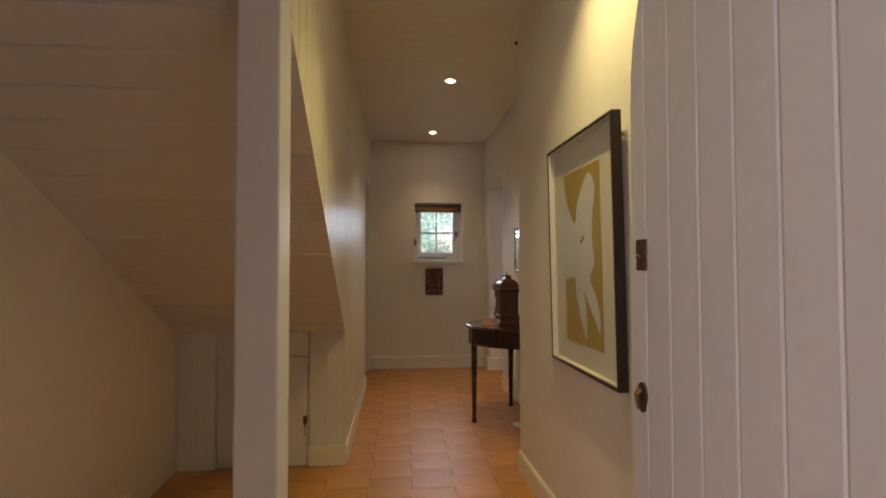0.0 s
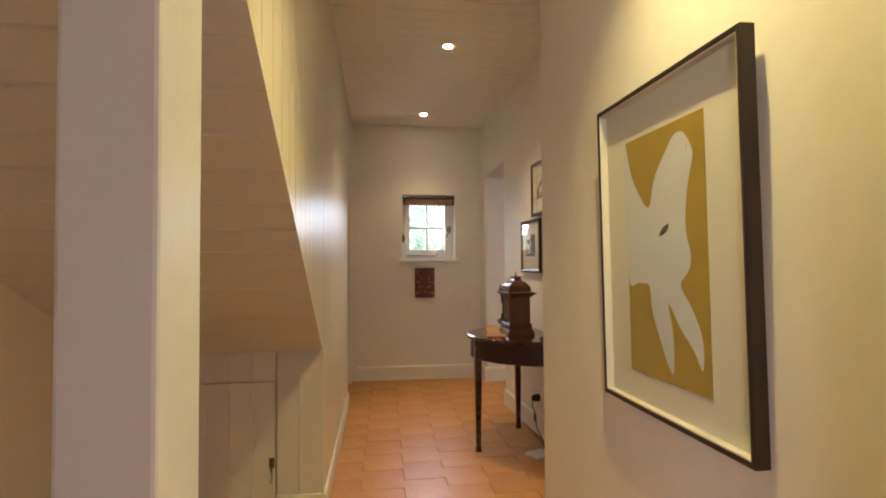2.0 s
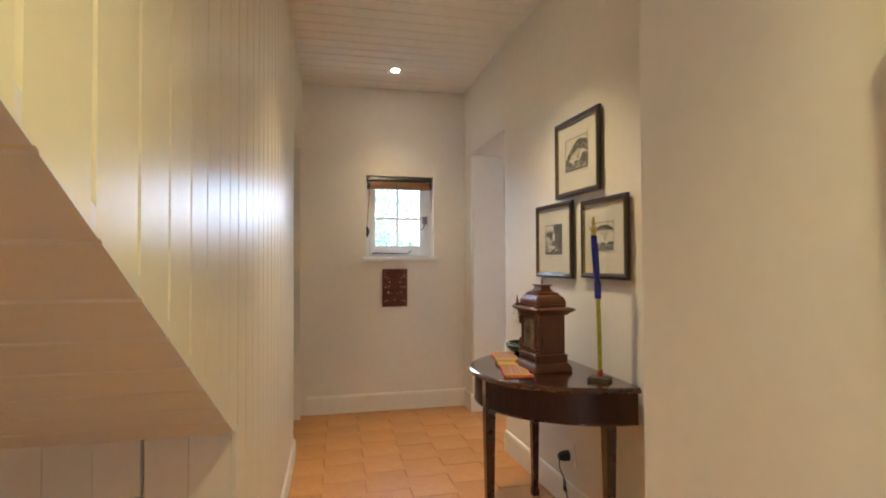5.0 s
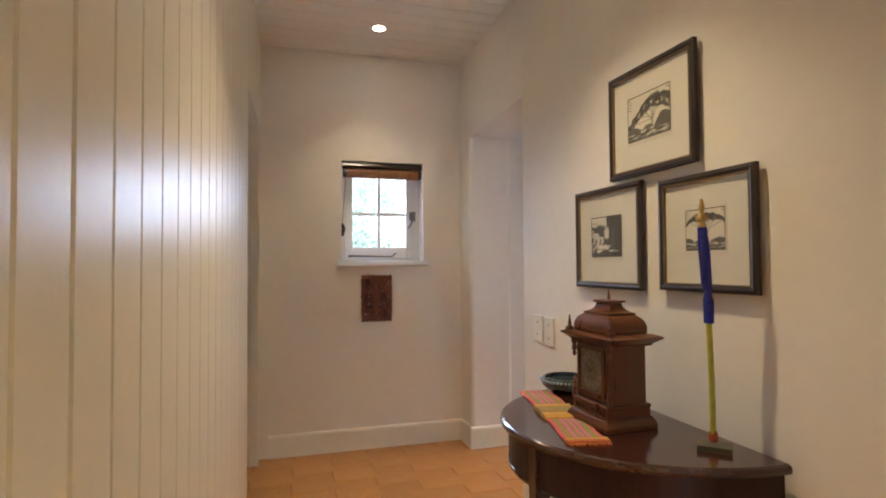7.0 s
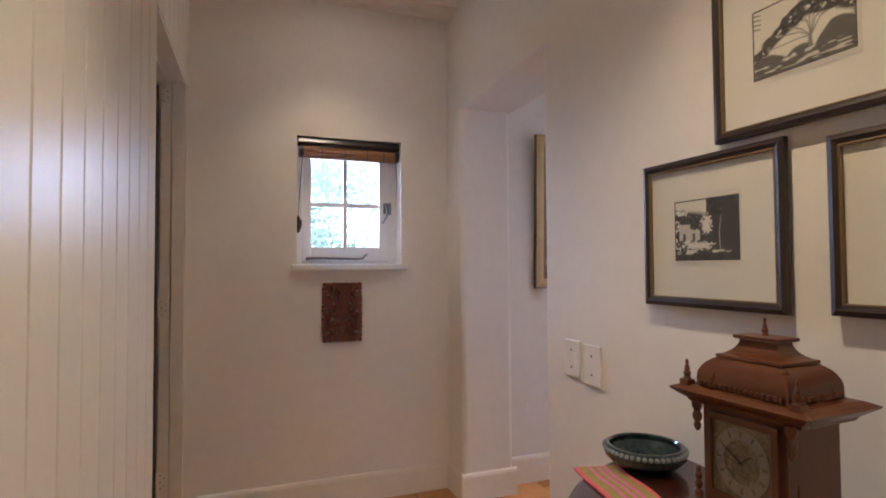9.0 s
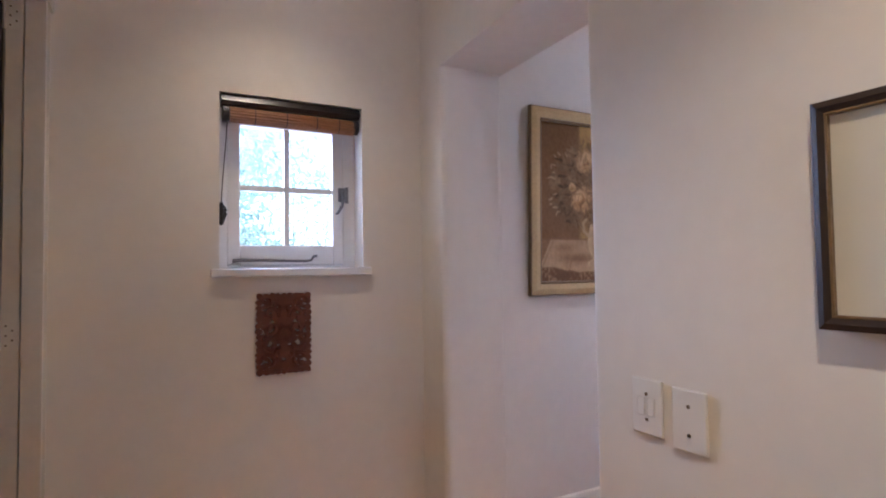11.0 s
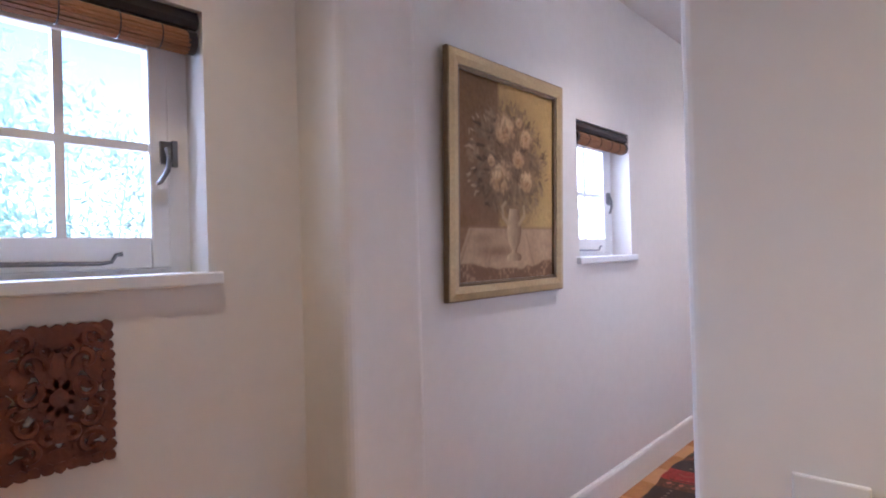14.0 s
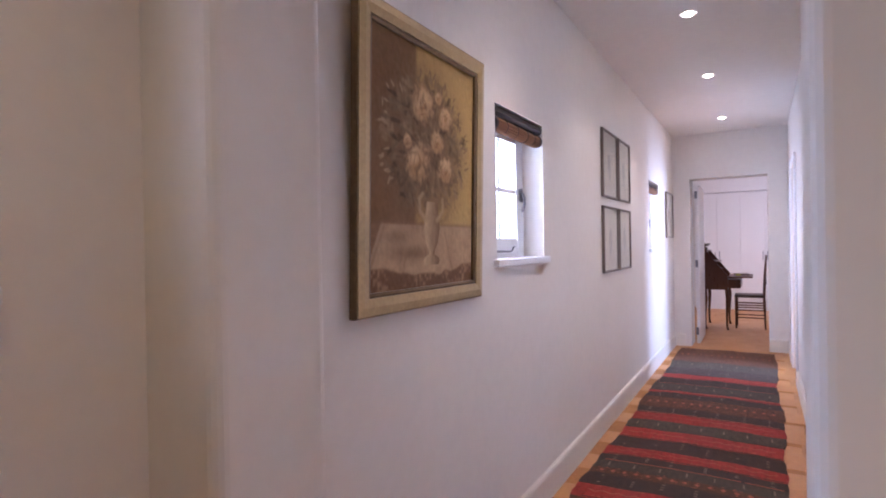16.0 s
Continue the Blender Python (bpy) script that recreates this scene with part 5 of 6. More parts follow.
def frame_yz(x, y0, y1, z0, z1, w, d):
    bm = cube(x - d, x, y0, y0 + w, z0, z1)
    box(bm, x - d, x, y1 - w, y1, z0, z1)
    box(bm, x - d, x, y0 + w, y1 - w, z0, z0 + w)
    box(bm, x - d, x, y0 + w, y1 - w, z1 - w, z1)
    return bm


def ring_yz(x, cy, cz, r1, r0, n=36):
    bm = bmesh.new()
    if r0 <= 0:
        prism(bm, [(cy + r1 * math.cos(2 * math.pi * k / n), cz + r1 * math.sin(2 * math.pi * k / n)) for k in range(n)], 0, x, x + 0.002)
        return bm
    rows = []
    for r, xx in ((r1, x + 0.002), (r1, x), (r0, x), (r0, x + 0.002)):
        rows.append([bm.verts.new((xx, cy + r * math.cos(2 * math.pi * k / n), cz + r * math.sin(2 * math.pi * k / n))) for k in range(n)])
    for a, b in zip(rows, rows[1:]):
        for k in range(n):
            bm.faces.new((a[k], a[(k + 1) % n], b[(k + 1) % n], b[k]))
    bmesh.ops.recalc_face_normals(bm, faces=bm.faces)
    return bm


mantel_clock()


def bowl():
    b = thing("bowl", 1.178, 4.762, TZ, 0, "mottled blue-green glazed pottery bowl", "bowl")
    prof = [(0.055, 0.0), (0.060, 0.004), (0.088, 0.016), (0.106, 0.034), (0.108, 0.046), (0.100, 0.057), (0.098, 0.062), (0.093, 0.063), (0.090, 0.058), (0.094, 0.044), (0.084, 0.022), (0.055, 0.009), (0.002, 0.007)]
    part("body", lathe(bmesh.new(), prof, 48), M_BOWL, b, smooth=True)
    bm = bmesh.new()
    for k in range(44):
        a = 2 * math.pi * k / 44
        bmesh.ops.create_icosphere(bm, subdivisions=1, radius=0.0068, matrix=Matrix.Translation((0.1045 * math.cos(a), 0.1045 * math.sin(a), 0.0515)))
    part("rim_band", bm, M_BOWLBAND, b, "pale moulded band below the rim")


bowl()


def figurine():
    f = thing("figurine", 1.236, 4.026, TZ, 0, "tall thin blue and yellow rod ornament on a stone base", "ornament")
    part("base", prism(bmesh.new(), [(-0.068, -0.012), (-0.004, -0.074), (0.042, -0.026), (-0.020, 0.036)], 2, 0, 0.016), M_STONE, f)
    bm = lathe(bmesh.new(), [(0.011, 0.016), (0.014, 0.022), (0.013, 0.036), (0.010, 0.046)], 10)
    part("foot", bm, M_REDPAINT, f, "chipped red painted foot")
    bm = bmesh.new()
    tube(bm, [(-0.005, -0.003, 0.04), (-0.007, -0.003, 0.2), (-0.012, -0.002, 0.365)], 0.0062, 8)
    part("leg", bm, M_YELLOW, f, "slender yellow rod")
    bm = bmesh.new()
    tube(bm, [(0.005, 0.003, 0.04), (0.004, 0.003, 0.2), (-0.002, 0.003, 0.365)], 0.0062, 8)
    part("leg", bm, M_YELLOW, f, "slender yellow rod")
    bm = bmesh.new()
    tube(bm, [(-0.007, 0, 0.355), (-0.007, 0, 0.42), (-0.009, 0, 0.432), (-0.008, 0, 0.445), (-0.012, 0, 0.47), (-0.018, 0, 0.56), (-0.024, 0, 0.632)], [0.014, 0.015, 0.012, 0.010, 0.015, 0.016, 0.013], 12)
    part("body", bm, M_BLUE, f, "deep blue shaft", smooth=True)
    bm = lathe(bmesh.new(), [(0.006, 0.622), (0.012, 0.635), (0.010, 0.648), (0.014, 0.655), (0.012, 0.665), (0.006, 0.675), (0.009, 0.69), (0.007, 0.70), (0.003, 0.715)], 12, (-0.025, 0))
    for a in (0.9, 2.2, 4.0, 5.4):
        tube(bm, [(-0.025, 0, 0.645), (-0.025 + 0.014 * math.cos(a), 0.014 * math.sin(a), 0.655), (-0.025 + 0.016 * math.cos(a), 0.016 * math.sin(a), 0.67)], 0.003, 6)
    part("crown", bm, M_OCHRE, f, "ochre knobbly crown")


figurine()


def runner():
    # a folded striped cloth lying slantwise on the table
    r = thing("table_runner", 0.912, 4.155, TZ + 0.001, 78.0, "folded pink and olive striped woven cloth", "cloth")
    L, Wd = 0.66, 0.125
    bands = [(0, M_CLOTHPINK), (0.010, M_CLOTHOLIVE), (0.036, M_CLOTHMAG), (0.044, M_CLOTHOLIVE), (0.056, M_CLOTHMAG), (0.063, M_CLOTHOLIVE), (0.078, M_CLOTHMAG), (0.086, M_CLOTHOLIVE), (0.112, M_CLOTHPINK), (Wd, None)]
    def hz(x):
        return 0.004 + 0.0012 * math.sin(x * 40) + (0.006 if 0.26 < x < 0.42 else 0.0)
    n = 40
    def strip(y0, y1, x0, x1, lift):
        bm = bmesh.new()
        m = max(2, int(n * (x1 - x0) / L))
        cs = []
        for k in range(m + 1):
            x = x0 + (x1 - x0) * k / m
            wob = 0.003 * math.sin(x * 23)
            cs.append([bm.verts.new((x, y + wob - Wd / 2, z)) for y, z in ((y0, 0.0), (y1, 0.0), (y1, hz(x) + lift), (y0, hz(x) + lift))])
        for a, b in zip(cs, cs[1:]):
            for k in range(4):
                bm.faces.new((a[k], a[(k + 1) % 4], b[(k + 1) % 4], b[k]))
        bm.faces.new(cs[0][::-1]), bm.faces.new(cs[-1])
        bmesh.ops.recalc_face_normals(bm, faces=bm.faces)
        return bm
    for (y0, mt), (y1, _) in zip(bands, bands[1:]):
        part("stripe", strip(y0, y1, 0.025, L, 0.0), mt, r)
    for x0, x1, mt in ((0.0, 0.028, M_CLOTHORANGE), (0.015, 0.03, M_CLOTHGOLD), (0.25, 0.30, M_CLOTHGOLD), (0.305, 0.36, M_CLOTHOLIVE), (0.365, 0.42, M_CLOTHGOLD)):
        part("fold", strip(-0.002, Wd + 0.002, x0, x1, 0.0045), mt, r, "gold woven end folded over")
    bm = bmesh.new()
    rr = random.Random(5)
    for k in range(26):
        y = -Wd / 2 + Wd * k / 25
        tube(bm, [(0.002, y, 0.004), (-0.010, y + rr.uniform(-0.003, 0.003), 0.003), (-0.020, y + rr.uniform(-0.006, 0.006), 0.0022)], 0.0018, 5)
    part("fringe", bm, M_CLOTHORANGE, r, "short orange fringe")


runner()

# ---- switches, socket, plug ----


def wall_plate(name, y0, y1, z0, z1, label, rockers):
    s = thing(name, ex(y0) - 0.0005, y0, z0, -88.54, label, "switch" if rockers else "wall plate")
    W, H = y0 - y1, z1 - z0
    part("plate", cube(0, W, -0.009, -0.001, 0, H, 0.003, 2), M_PLASTIC, s)
    for v in (0.27, 0.73):
        part("screw", ring_xz(W / 2, -0.0105, H * v, 0.0045), M_SCREW, s)
    if rockers:
        for u in (0.23, 0.55):
            part("surround", cube(W * (u - 0.03), W * (u + 0.23), -0.0094, -0.0085, H * 0.33, H * 0.67, 0.0015, 1), M_PLASTIC, s)
            bm = prism(bmesh.new(), [(-0.0098, H * 0.36), (-0.0118, H * 0.36), (-0.0102, H * 0.64), (-0.0098, H * 0.64)], 0, W * u, W * (u + 0.2))
            part("rocker", bm, M_PLASTIC, s)


def ring_xz(cx, y, cz, r, n=12):
    bm = bmesh.new()
    prism(bm, [(cx + r * math.cos(2 * math.pi * k / n), cz + r * math.sin(2 * math.pi * k / n)) for k in range(n)], 1, y, y + 0.002)
    return bm


wall_plate("light_switch", 5.346, 5.255, 0.927, 1.063, "white plastic double light switch plate", True)
wall_plate("blank_plate", 5.227, 5.137, 0.916, 1.058, "white plastic blanking plate with two screws", False)


def socket():
    s = thing("wall_socket", ex(4.60) - 0.0005, 4.60, 0.24, -88.54, "white plastic wall socket under the table", "socket")
    part("plate", cube(0, 0.13, -0.010, -0.001, 0.0, 0.12, 0.003, 2), M_PLASTIC, s)
    part("rocker", cube(0.095, 0.115, -0.014, -0.009, 0.075, 0.105, 0.002, 1), M_PLASTIC, s)
    bm = bmesh.new()
    tube(bm, [(0.065, -0.0095, 0.045), (0.065, -0.012, 0.045)], 0.034, 24)
    part("socket_face", bm, M_PLASTIC, s)


socket()


def plug():
    p = thing("plug", ex(4.535) - 0.012, 4.535, 0.285, 0, "black plug with a cable hanging down the wall", "plug")
    bm = bmesh.new()
    tube(bm, [(0, 0, 0), (-0.035, 0, 0), (-0.055, 0, -0.003)], [0.028, 0.026, 0.016], 14)
    part("body", bm, M_BLACKPLASTIC, p)
    bm = bmesh.new()
    tube(bm, [(-0.05, 0.0, -0.004), (-0.06, -0.02, -0.05), (-0.045, -0.06, -0.11), (-0.05, -0.07, -0.15), (-0.05, -0.10, -0.20), (-0.04, -0.2, -0.255), (-0.06, -0.30, -0.278)], 0.0035, 8)
    part("cable", bm, M_BLACKPLASTIC, p)
    bm = bmesh.new()
    for k in range(3):
        tube(bm, [(-0.05, -0.05, -0.10 - 0.012 * k), (-0.062, -0.075, -0.125 - 0.01 * k), (-0.045, -0.08, -0.15)], 0.004, 6)
    part("cable_tie", bm, M_BLACKPLASTIC, p, "bunched cable loops")


plug()
bm = cube(-0.075, 0.075, -0.06, 0.06, 0, 0.019, 0.005, 2)
ob = part("power_adapter_box", bm, M_PLASTIC, None, "flat white plastic box lying on the tiled floor", "box")
ob.matrix_basis = pose(1.19 * K, 4.13 * K, 0.001, 0, 0, 25)

# ---- the passage runner rug ----


def rug():
    x0, x1, y0, y1 = 2.05, 8.42, 5.405, 6.460
    g = thing("rug", x0, y0, 0.002, 0, "long red, brown and black striped woven runner rug", "rug")
    wool = lambda n, c, s: material(n, c, 0.95, vary=0.22, scale=14, grain=170, bump=0.7, second=s, stretch=(1, 3, 1))
    dark = wool("black-brown wool", (0.042, 0.024, 0.019), (0.065, 0.038, 0.027))
    red = wool("madder red wool", (0.42, 0.040, 0.026), (0.27, 0.028, 0.02))
    brown = wool("rust brown wool", (0.15, 0.06, 0.026), (0.085, 0.035, 0.018))
    grey = wool("grey-green wool", (0.085, 0.066, 0.043), (0.05, 0.04, 0.028))
    light = wool("cream wool", (0.27, 0.21, 0.14), (0.18, 0.14, 0.09))
    rust = wool("orange-pink wool", (0.50, 0.15, 0.08), (0.38, 0.11, 0.06))
    W = y1 - y0
    def edge(x, s):
        return 0.014 * math.sin(x * 3.1 + s) + 0.008 * math.sin(x * 9.7 + 2 * s) + 0.004 * math.sin(x * 31 + s)
    def skew(y):
        return 0.035 * math.sin(3.0 * y)
    seq = [(2.25, dark), (2.37, brown), (2.55, dark), (2.75, red), (2.93, grey), (3.10, dark), (3.30, red), (3.50, dark), (3.62, brown), (3.80, red), (3.97, dark), (4.07, brown), (4.20, grey), (4.32, dark),
           (4.48, red), (4.70, dark), (4.92, red), (5.15, grey), (5.36, red), (5.54, dark), (5.87, brown), (6.04, dark), (6.12, red), (6.40, grey), (6.66, dark), (6.85, red), (7.20, dark), (7.56, grey), (x1, brown)]
    bands, x = [], 0.0
    r = random.Random(3)
    for end, mt in seq:   # where each band of colour ends along the passage
        bands.append((x, end - x0, mt))
        x = end - x0
    for a, b, mt in bands:
        bm = bmesh.new()
        ny = 14
        cols = []
        for i in range(4):
            xx = a + (b - a) * i / 3
            row = []
            for j in range(ny + 1):
                f = j / ny
                y = edge(xx, 0) * (1 - f) + (W + edge(xx, 2)) * f
                z = 0.009 + 0.0025 * math.sin(xx * 7 + j) + 0.0015 * math.sin(xx * 23 + 2 * j)
                row.append((bm.verts.new((xx + skew(y), y, z)), bm.verts.new((xx + skew(y), y, 0.0))))
            cols.append(row)
        for c0, c1 in zip(cols, cols[1:]):
            for j in range(ny):
                bm.faces.new((c0[j][0], c1[j][0], c1[j + 1][0], c0[j + 1][0]))
            bm.faces.new((c0[0][0], c0[0][1], c1[0][1], c1[0][0]))
            bm.faces.new((c0[ny][0], c1[ny][0], c1[ny][1], c0[ny][1]))
        bmesh.ops.recalc_face_normals(bm, faces=bm.faces)
        part("band", bm, mt, g)
    zig, dash, speck, lines = bmesh.new(), bmesh.new(), bmesh.new(), bmesh.new()
    def quad(bm, pts):
        bm.faces.new([bm.verts.new((px + skew(py), py, 0.0142)) for px, py in pts])
    for i, (a, b, mt) in enumerate(bands):
        m, h = (a + b) / 2, b - a
        if i and r.random() < 0.7:   # a thin line where two bands meet, broken here and there
            y = 0.03
            while y < W - 0.06:
                l = r.uniform(0.08, 0.30)
                quad(zig if mt is dark else lines, [(a - 0.005, y), (a + 0.005, y), (a + 0.005, min(W - 0.03, y + l)), (a - 0.005, min(W - 0.03, y + l))])
                y += l + r.choice((0.0, 0.0, 0.02))
        if mt is red:
            n = 22
            for k in range(n):
                ya, yb = 0.06 + (W - 0.12) * k / n, 0.06 + (W - 0.12) * (k + 1) / n
                s = 1 if k % 2 else -1
                o = 0.012 * s
                quad(zig, [(m - o - 0.005, ya), (m + o - 0.005, yb), (m + o + 0.005, yb), (m - o + 0.005, ya)])
            for k in range(46):
                y = 0.05 + (W - 0.1) * r.random()
                xx = a + h * (0.12 if r.random() < 0.5 else 0.88)
                quad(speck, [(xx - 0.004, y), (xx + 0.004, y), (xx + 0.004, y + 0.018), (xx - 0.004, y + 0.018)])
        elif mt is dark and h > 0.1:
            for k in range(6):
                y = 0.10 + (W - 0.2) * k / 5 + r.uniform(-0.02, 0.02)
                for q in range(4):
                    if r.random() < 0.3:
                        continue
                    xx = a + h * (0.2 + 0.2 * q)
                    quad(dash, [(xx - 0.006, y - 0.009), (xx + 0.006, y - 0.009), (xx + 0.006, y + 0.009), (xx - 0.006, y + 0.009)])
        elif mt is brown:
            for k in range(15):   # a row of small diamonds
                y = 0.06 + (W - 0.12) * k / 14
                quad(zig, [(m - 0.022, y), (m, y - 0.016), (m + 0.022, y), (m, y + 0.016)])
            for k in range(50):
                y, xx = 0.04 + (W - 0.08) * r.random(), a + h * r.random()
                quad(speck, [(xx - 0.003, y), (xx + 0.003, y), (xx + 0.003, y + 0.014), (xx - 0.003, y + 0.014)])
        elif mt is grey:
            for k in range(7):
                y = 0.08 + (W - 0.16) * k / 6
                quad(dash, [(m - 0.03, y - 0.006), (m + 0.03, y - 0.004), (m + 0.03, y + 0.006), (m - 0.03, y + 0.004)])
    tagged(part("zigzag", zig, rust, g, "pale red zigzag weft lines"), kind="stuff")
    tagged(part("cream_marks", dash, light, g, "small cream woven marks"), kind="stuff")
    tagged(part("edge_line", lines, dark, g, "thin dark lines between the bands"), kind="stuff")
    tagged(part("flecks", speck, rust, g, "orange woven flecks"), kind="stuff")


rug()

# ---- the far room ----


def bureau():
    """A fall-front writing desk seen from its side, its lid open towards the chair."""
    d = thing("writing_desk", 10.75, 6.0, 0, 0, "dark wood slant-top writing desk, fall front open", "desk")
    for x in (-0.42, 0.40):
        bm = prism(bmesh.new(), [(0.0, 0.64), (0.36, 0.64), (0.36, 1.25), (0.30, 1.25), (0.0, 0.86)], 0, x, x + 0.025)
        part("side_panel", bm, M_CLOCKWOOD, d)
    part("top", cube(-0.43, 0.435, 0.29, 0.37, 1.25, 1.27, 0.004, 1), M_CLOCKWOOD, d)
    part("back", cube(-0.395, 0.40, 0.345, 0.36, 0.64, 1.25), M_CLOCKWOOD, d)
    part("bottom", cube(-0.395, 0.40, 0.0, 0.345, 0.64, 0.66), M_CLOCKWOOD, d)
    part("fall_front", cube(-0.40, 0.405, -0.34, 0.0, 0.83, 0.852, 0.004, 1), M_CLOCKWOOD, d, "open writing flap")
    for z in (0.95, 1.08):
        part("pigeonhole_shelf", cube(-0.395, 0.40, 0.12, 0.345, z, z + 0.012), M_CLOCKWOOD, d)
    part("drawer", cube(-0.39, 0.39, -0.18, 0.3, 0.665, 0.80, 0.004, 1), M_CLOCKWOOD, d)
    for x in (-0.39, 0.37):
        for y in (0.02, 0.33):
            bm = bmesh.new()
            tube(bm, [(x, y, 0.64), (x, y - 0.012, 0.5), (x, y, 0.25), (x, y, 0.06), (x, y - 0.012, 0.015), (x, y - 0.012, 0.0)], [0.028, 0.026, 0.018, 0.014, 0.020, 0.020], 10)
            part("leg", bm, M_CLOCKWOOD, d)
    return d


bureau()


def chair():
    c = thing("ladder_back_chair", 10.80, 5.66, 0, 0, "dark wooden high-backed chair with a leather seat", "chair")
    part("seat", cube(-0.22, 0.22, -0.17, 0.26, 0.50, 0.545, 0.012, 2), M_SEAT, c, "dark leather seat")
    for x in (-0.2, 0.2):
        bm = bmesh.new()
        tube(bm, [(x, 0.24, 0.0), (x, 0.24, 0.5)], [0.014, 0.019], 10)
        part("leg", bm, M_CLOCKWOOD, c)
        bm = bmesh.new()
        tube(bm, [(x, -0.17, 0.0), (x, -0.15, 0.5), (x, -0.17, 0.9), (x, -0.19, 1.16), (x, -0.19, 1.18)], [0.014, 0.019, 0.017, 0.014, 0.006], 10)
        part("back_post", bm, M_CLOCKWOOD, c)
        for z in (0.18, 0.3, 0.38):
            bm = bmesh.new()
            tube(bm, [(x, -0.16, z), (x, 0.24, z)], 0.010, 8)
            part("stretcher", bm, M_CLOCKWOOD, c)
    for z in (0.24, 0.42):
        bm = bmesh.new()
        tube(bm, [(-0.2, 0.24, z), (0.2, 0.24, z)], 0.010, 8)
        part("stretcher", bm, M_CLOCKWOOD, c)
    for z in (0.72, 0.86, 1.0, 1.1):
        part("back_slat", cube(-0.19, 0.19, -0.188, -0.172, z, z + 0.055, 0.004, 1), M_CLOCKWOOD, c)


chair()
bm = cube(-0.05, 0.05, -0.035, 0.035, 0, 0.03, 0.006, 2)
ob = part("notepad", bm, M_YELLOW, None, "small yellow object lying on the writing desk", "notepad")
ob.matrix_basis = pose(10.6 * K, 5.86 * K, 0.853 * K)
bm = cube(-0.14, 0.14, -0.10, 0.10, 0, 0.022, 0.003, 1)
ob = part("book", bm, M_SMALLFRAME, None, "closed brown book lying on the writing desk", "book")
ob.matrix_basis = pose(10.85 * K, 5.82 * K, 0.853 * K, 0, 0, 8)
s = thing("flower_sprig", 10.45, 6.33, 1.27, 0, "small dried flower sprig in a low pot on the desk", "plant")
part("pot", lathe(bmesh.new(), [(0.03, 0), (0.04, 0.03), (0.035, 0.05)], 12), M_STONE, s)
bm = bmesh.new()
r = random.Random(8)
for k in range(14):
    a, l = r.uniform(0, 6.28), r.uniform(0.06, 0.15)
    tube(bm, [(0, 0, 0.045), (0.4 * l * math.cos(a), 0.4 * l * math.sin(a), 0.045 + 0.06), (l * math.cos(a), l * math.sin(a), 0.07 + 0.05 * r.random())], [0.003, 0.003, 0.010], 5)
part("stems", bm, M_STONE, s)


def wardrobe(y0, label):
    w = thing("wardrobe", 13.30, y0, 0, 0, label, "wardrobe", "fitted wardrobes")
    part("carcass", cube(0.022, 0.44, 0.0, 0.86, 0.0, 2.42), M_WARDROBE, w)
    for k in (0, 1):
        door = part("door", cube(0.0, 0.02, 0.003 + 0.43 * k, 0.427 + 0.43 * k, 0.09, 2.40, 0.003, 1), M_WARDROBE, w)
        bm = bmesh.new()
        hy = 0.39 if k == 0 else 0.47
        tube(bm, [(0.0, hy, 1.02), (-0.025, hy, 1.03), (-0.025, hy, 1.19), (0.0, hy, 1.20)], 0.006, 8)
        part("handle", bm, M_STEEL, door, "steel bar handle")
    return w


for y in (4.18, 5.04, 5.90, 6.76):
    if y + 0.86 < 7.46 or y == 5.90:
        wardrobe(y, "tall white fitted wardrobe with two plain doors")
part("wardrobe_bulkhead", cube(13.24, 13.74, 4.16, 7.44, 2.425, PCEIL - 0.002), M_WARDROBE, None, "white painted bulkhead over the wardrobes", "bulkhead", "structure")

# ---- outside the windows ----
part("ground", cube(-60, 80, 7.13, 120, -0.45, -0.35), M_GROUND, None, "dry garden ground outside the windows", "ground", "structure")


def bush(x, y, w, h, n, seed, z0=-0.35):
    b = thing("garden_shrub", x, y, z0, 0, "bright leafy green shrub outside the window", "shrub", "garden shrubs")
    r = random.Random(seed)
    bm = bmesh.new()
    for k in range(9):
        a = r.uniform(0, 6.28)
        ex, ey = w * 0.4 * math.cos(a), 0.3 * math.sin(a)
        tube(bm, [(0.05 * math.cos(a), 0.05 * math.sin(a), 0), (ex * 0.5, ey * 0.5, h * 0.4), (ex, ey, h * r.uniform(0.7, 0.95))], [0.014, 0.009, 0.004], 6)
    part("stems", bm, M_LEAF, b)
    verts, faces = [], []
    centres = [(r.uniform(-w / 2, w / 2), r.uniform(-0.45, 0.45), h * r.uniform(0.08, 1.0)) for _ in range(70)]
    for k in range(n):
        c = centres[k % 70]
        p = Vector((c[0] + r.gauss(0, 0.13), c[1] + r.gauss(0, 0.13), max(0.03, c[2] + r.gauss(0, 0.16))))
        d = Vector((r.gauss(0, 0.6), r.gauss(0, 0.4), r.uniform(-1.2, 0.5))).normalized()
        s = d.cross(Vector((r.gauss(0, 1), r.gauss(0, 1), r.gauss(0, 1)))).normalized()
        L, Wd = r.uniform(0.04, 0.08), r.uniform(0.007, 0.013)
        i = len(verts)
        verts += [p, p + d * L * 0.5 + s * Wd, p + d * L, p + d * L * 0.5 - s * Wd]
        faces.append((i, i + 1, i + 2, i + 3))
    me = bpy.data.meshes.new("crown")
    me.from_pydata([v * K for v in verts], [], faces)
    me.materials.append(M_LEAF)
    ob = new("crown", me)
    ob.parent = b


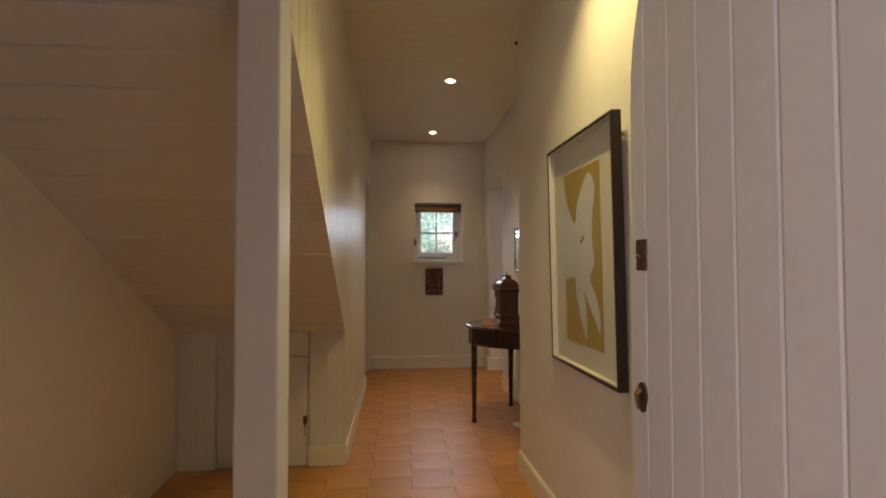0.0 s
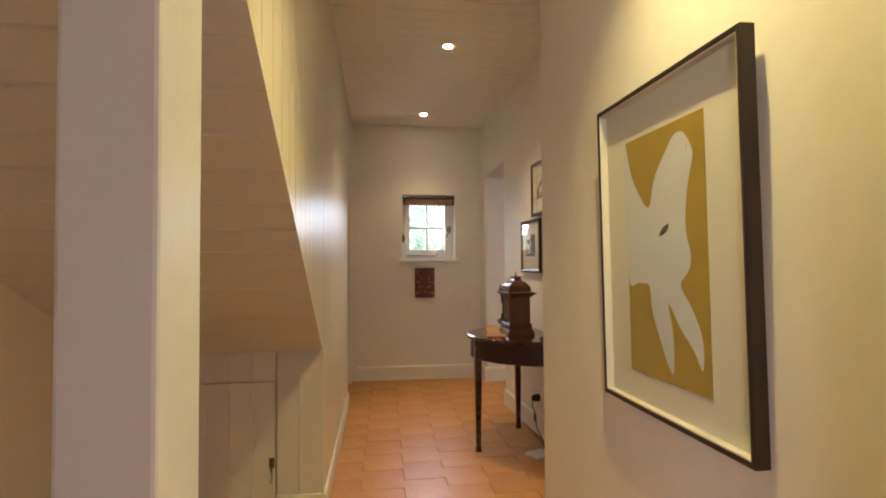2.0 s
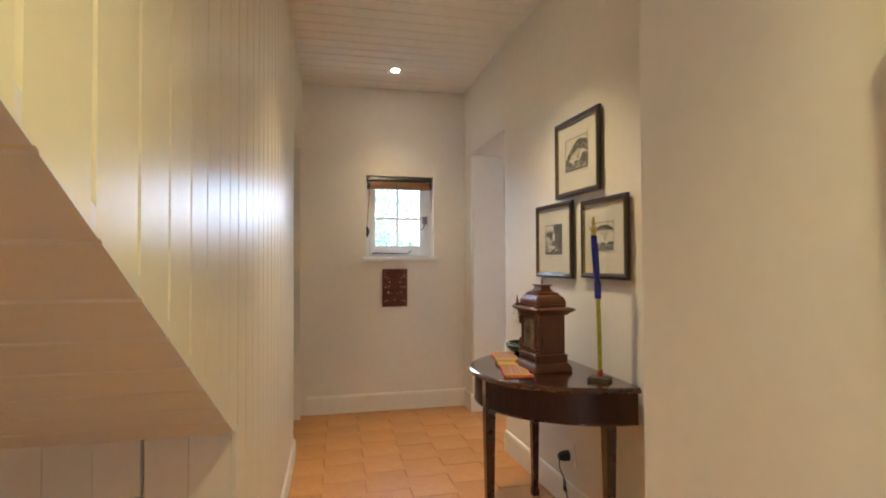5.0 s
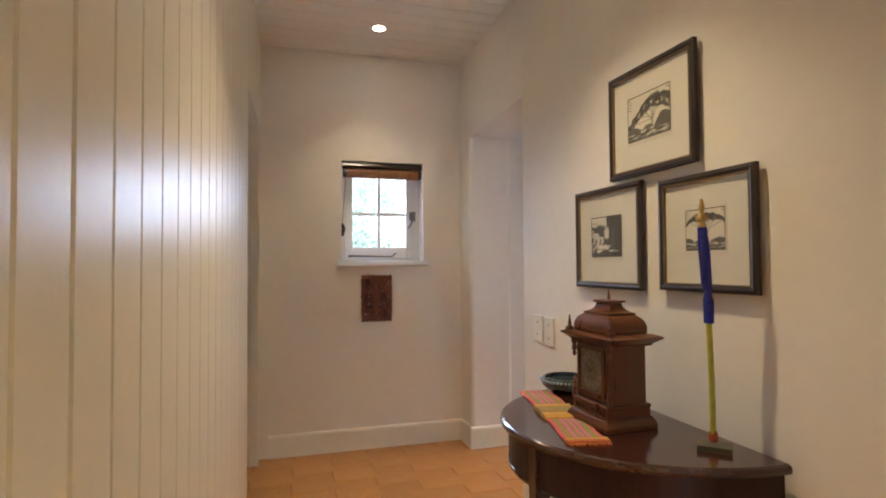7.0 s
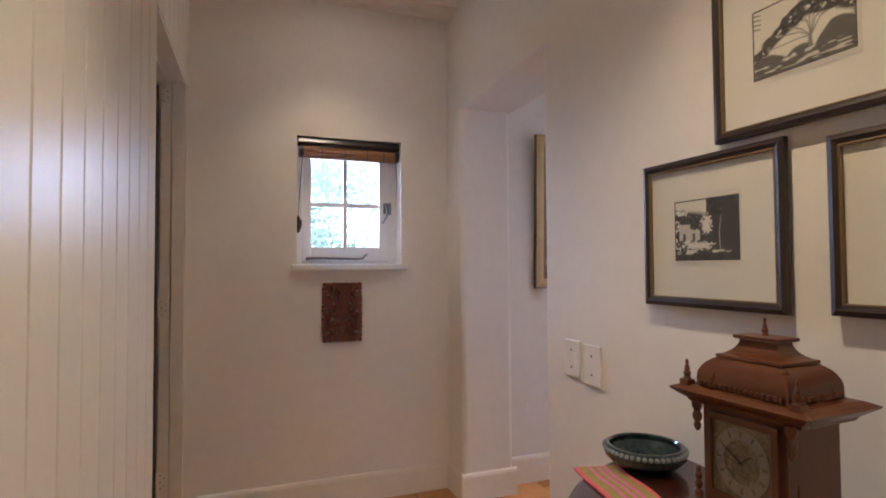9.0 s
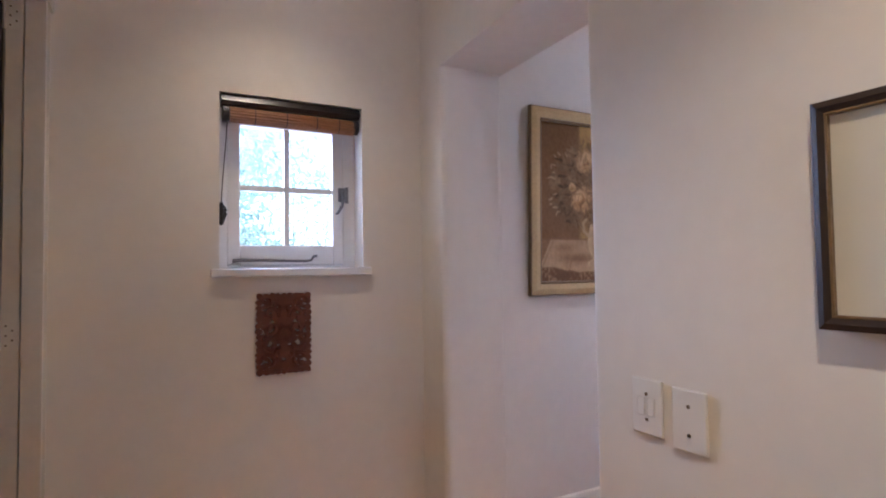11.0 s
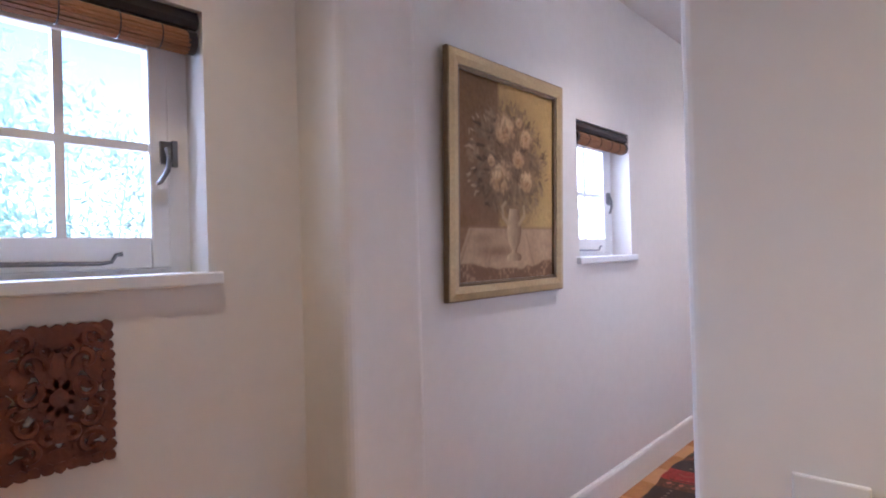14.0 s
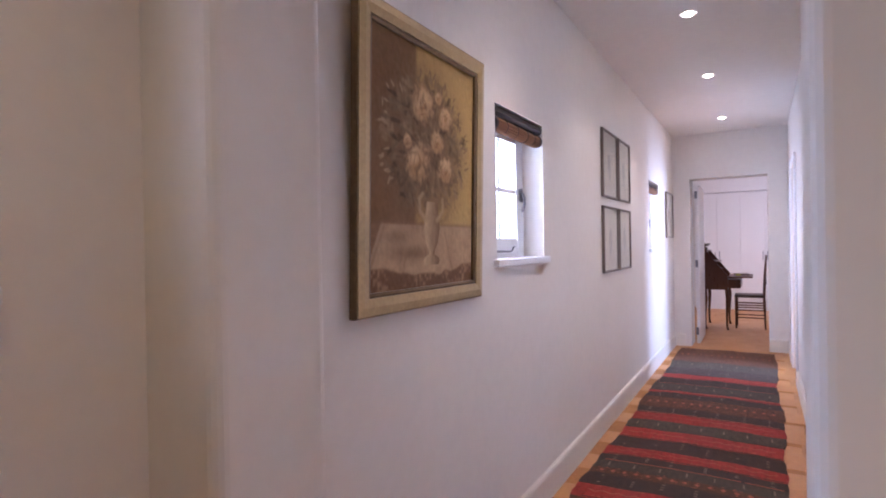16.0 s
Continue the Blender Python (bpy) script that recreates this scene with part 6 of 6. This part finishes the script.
bush(0.30, 8.7, 1.3, 3.0, 13000, 1)
bush(1.35, 9.5, 1.3, 2.7, 9000, 2)
bush(3.1, 9.0, 1.6, 2.6, 6000, 3)
bush(7.2, 9.0, 1.6, 2.6, 5000, 4)
f = thing("wire_fence", 0.0, 8.15, -0.35, 0, "thin wire garden fence outside the window", "fence")
for k in range(8):
    bm = bmesh.new()
    tube(bm, [(-2.0, 0, 0.9 + 0.17 * k), (9.0, 0, 0.9 + 0.17 * k)], 0.0022, 5)
    part("wire", bm, M_STEEL, f)
for x in (-2.0, 2.2, 5.5, 9.0):
    bm = bmesh.new()
    tube(bm, [(x, 0, 0), (x, 0, 2.2)], 0.02, 8)
    part("post", bm, M_STEEL, f)

# ---- floor tiles ----


def tiles():
    px, py, gap = 0.2525, 0.2850, 0.0020
    shapes = []
    r = random.Random(12)
    for v in range(6):
        bm = bmesh.new()
        a, b, c = px - gap, py - gap, 0.0018
        j = lambda: r.uniform(-0.0015, 0.0015)
        top = [bm.verts.new((x + j(), y + j(), -0.0005 * v * 0.4)) for x, y in ((c, c), (a - c, c), (a - c, b - c), (c, b - c))]
        mid = [bm.verts.new((x + j(), y + j(), -0.0028)) for x, y in ((0, 0), (a, 0), (a, b), (0, b))]
        low = [bm.verts.new((w.co.x, w.co.y, -0.0125)) for w in mid]
        bm.faces.new(top)
        for lo, hi in ((mid, top), (low, mid)):
            for k in range(4):
                bm.faces.new((lo[k], lo[(k + 1) % 4], hi[(k + 1) % 4], hi[k]))
        shapes.append(bm)
    meshes = [mesh_of(s.copy(), M_TILE) for s in shapes]
    rest_v, rest_f = [], []
    shift = {i: r.uniform(-0.035, 0.035) for i in range(-10, 57)}   # rows are laid out of step
    count = 0
    for i in range(-10, 57):
        for k in range(-16, 28):
            x, y = 0.252 + i * px, 3.020 + (k + 0.5 * (i % 2)) * py + shift[i]
            x += (y - 3.4) * 0.036 if y < 5.2 or x < 1.6 else 0.0
            hall = -1.25 < x + 0.1 < 1.34 and 0.1 < y + 0.1 < 6.7
            near = -0.25 < x + 0.15 < 1.36 and 1.3 < y + 0.1 < 6.7
            walkway = 1.3 < x + 0.1 < 8.7 and 5.2 < y + 0.2 < 6.6
            if (near or (walkway and x < 8.3)) and count < 300:
                mesh_piece("tile", meshes[r.randrange(6)], floor, x, y, 0.0)
                count += 1
            elif hall or walkway or (x > 8.3 and 4.1 < y < 7.5) or y < 0.2:
                base = shapes[r.randrange(6)]
                o = len(rest_v)
                base.verts.index_update()
                rest_v += [((w.co.x + x) * K, (w.co.y + y) * K, w.co.z * K) for w in base.verts]
                rest_f += [tuple(o + w.index for w in fc.verts) for fc in base.faces]
    me = bpy.data.meshes.new("outer_tiles")
    me.from_pydata(rest_v, [], rest_f)
    me.materials.append(M_TILE)
    ob = new("outer_tiles", me)
    ob.parent = floor
    tagged(ob, "terracotta floor tiles of the outer rooms", kind="stuff")
    for s in shapes:
        s.free()


tiles()
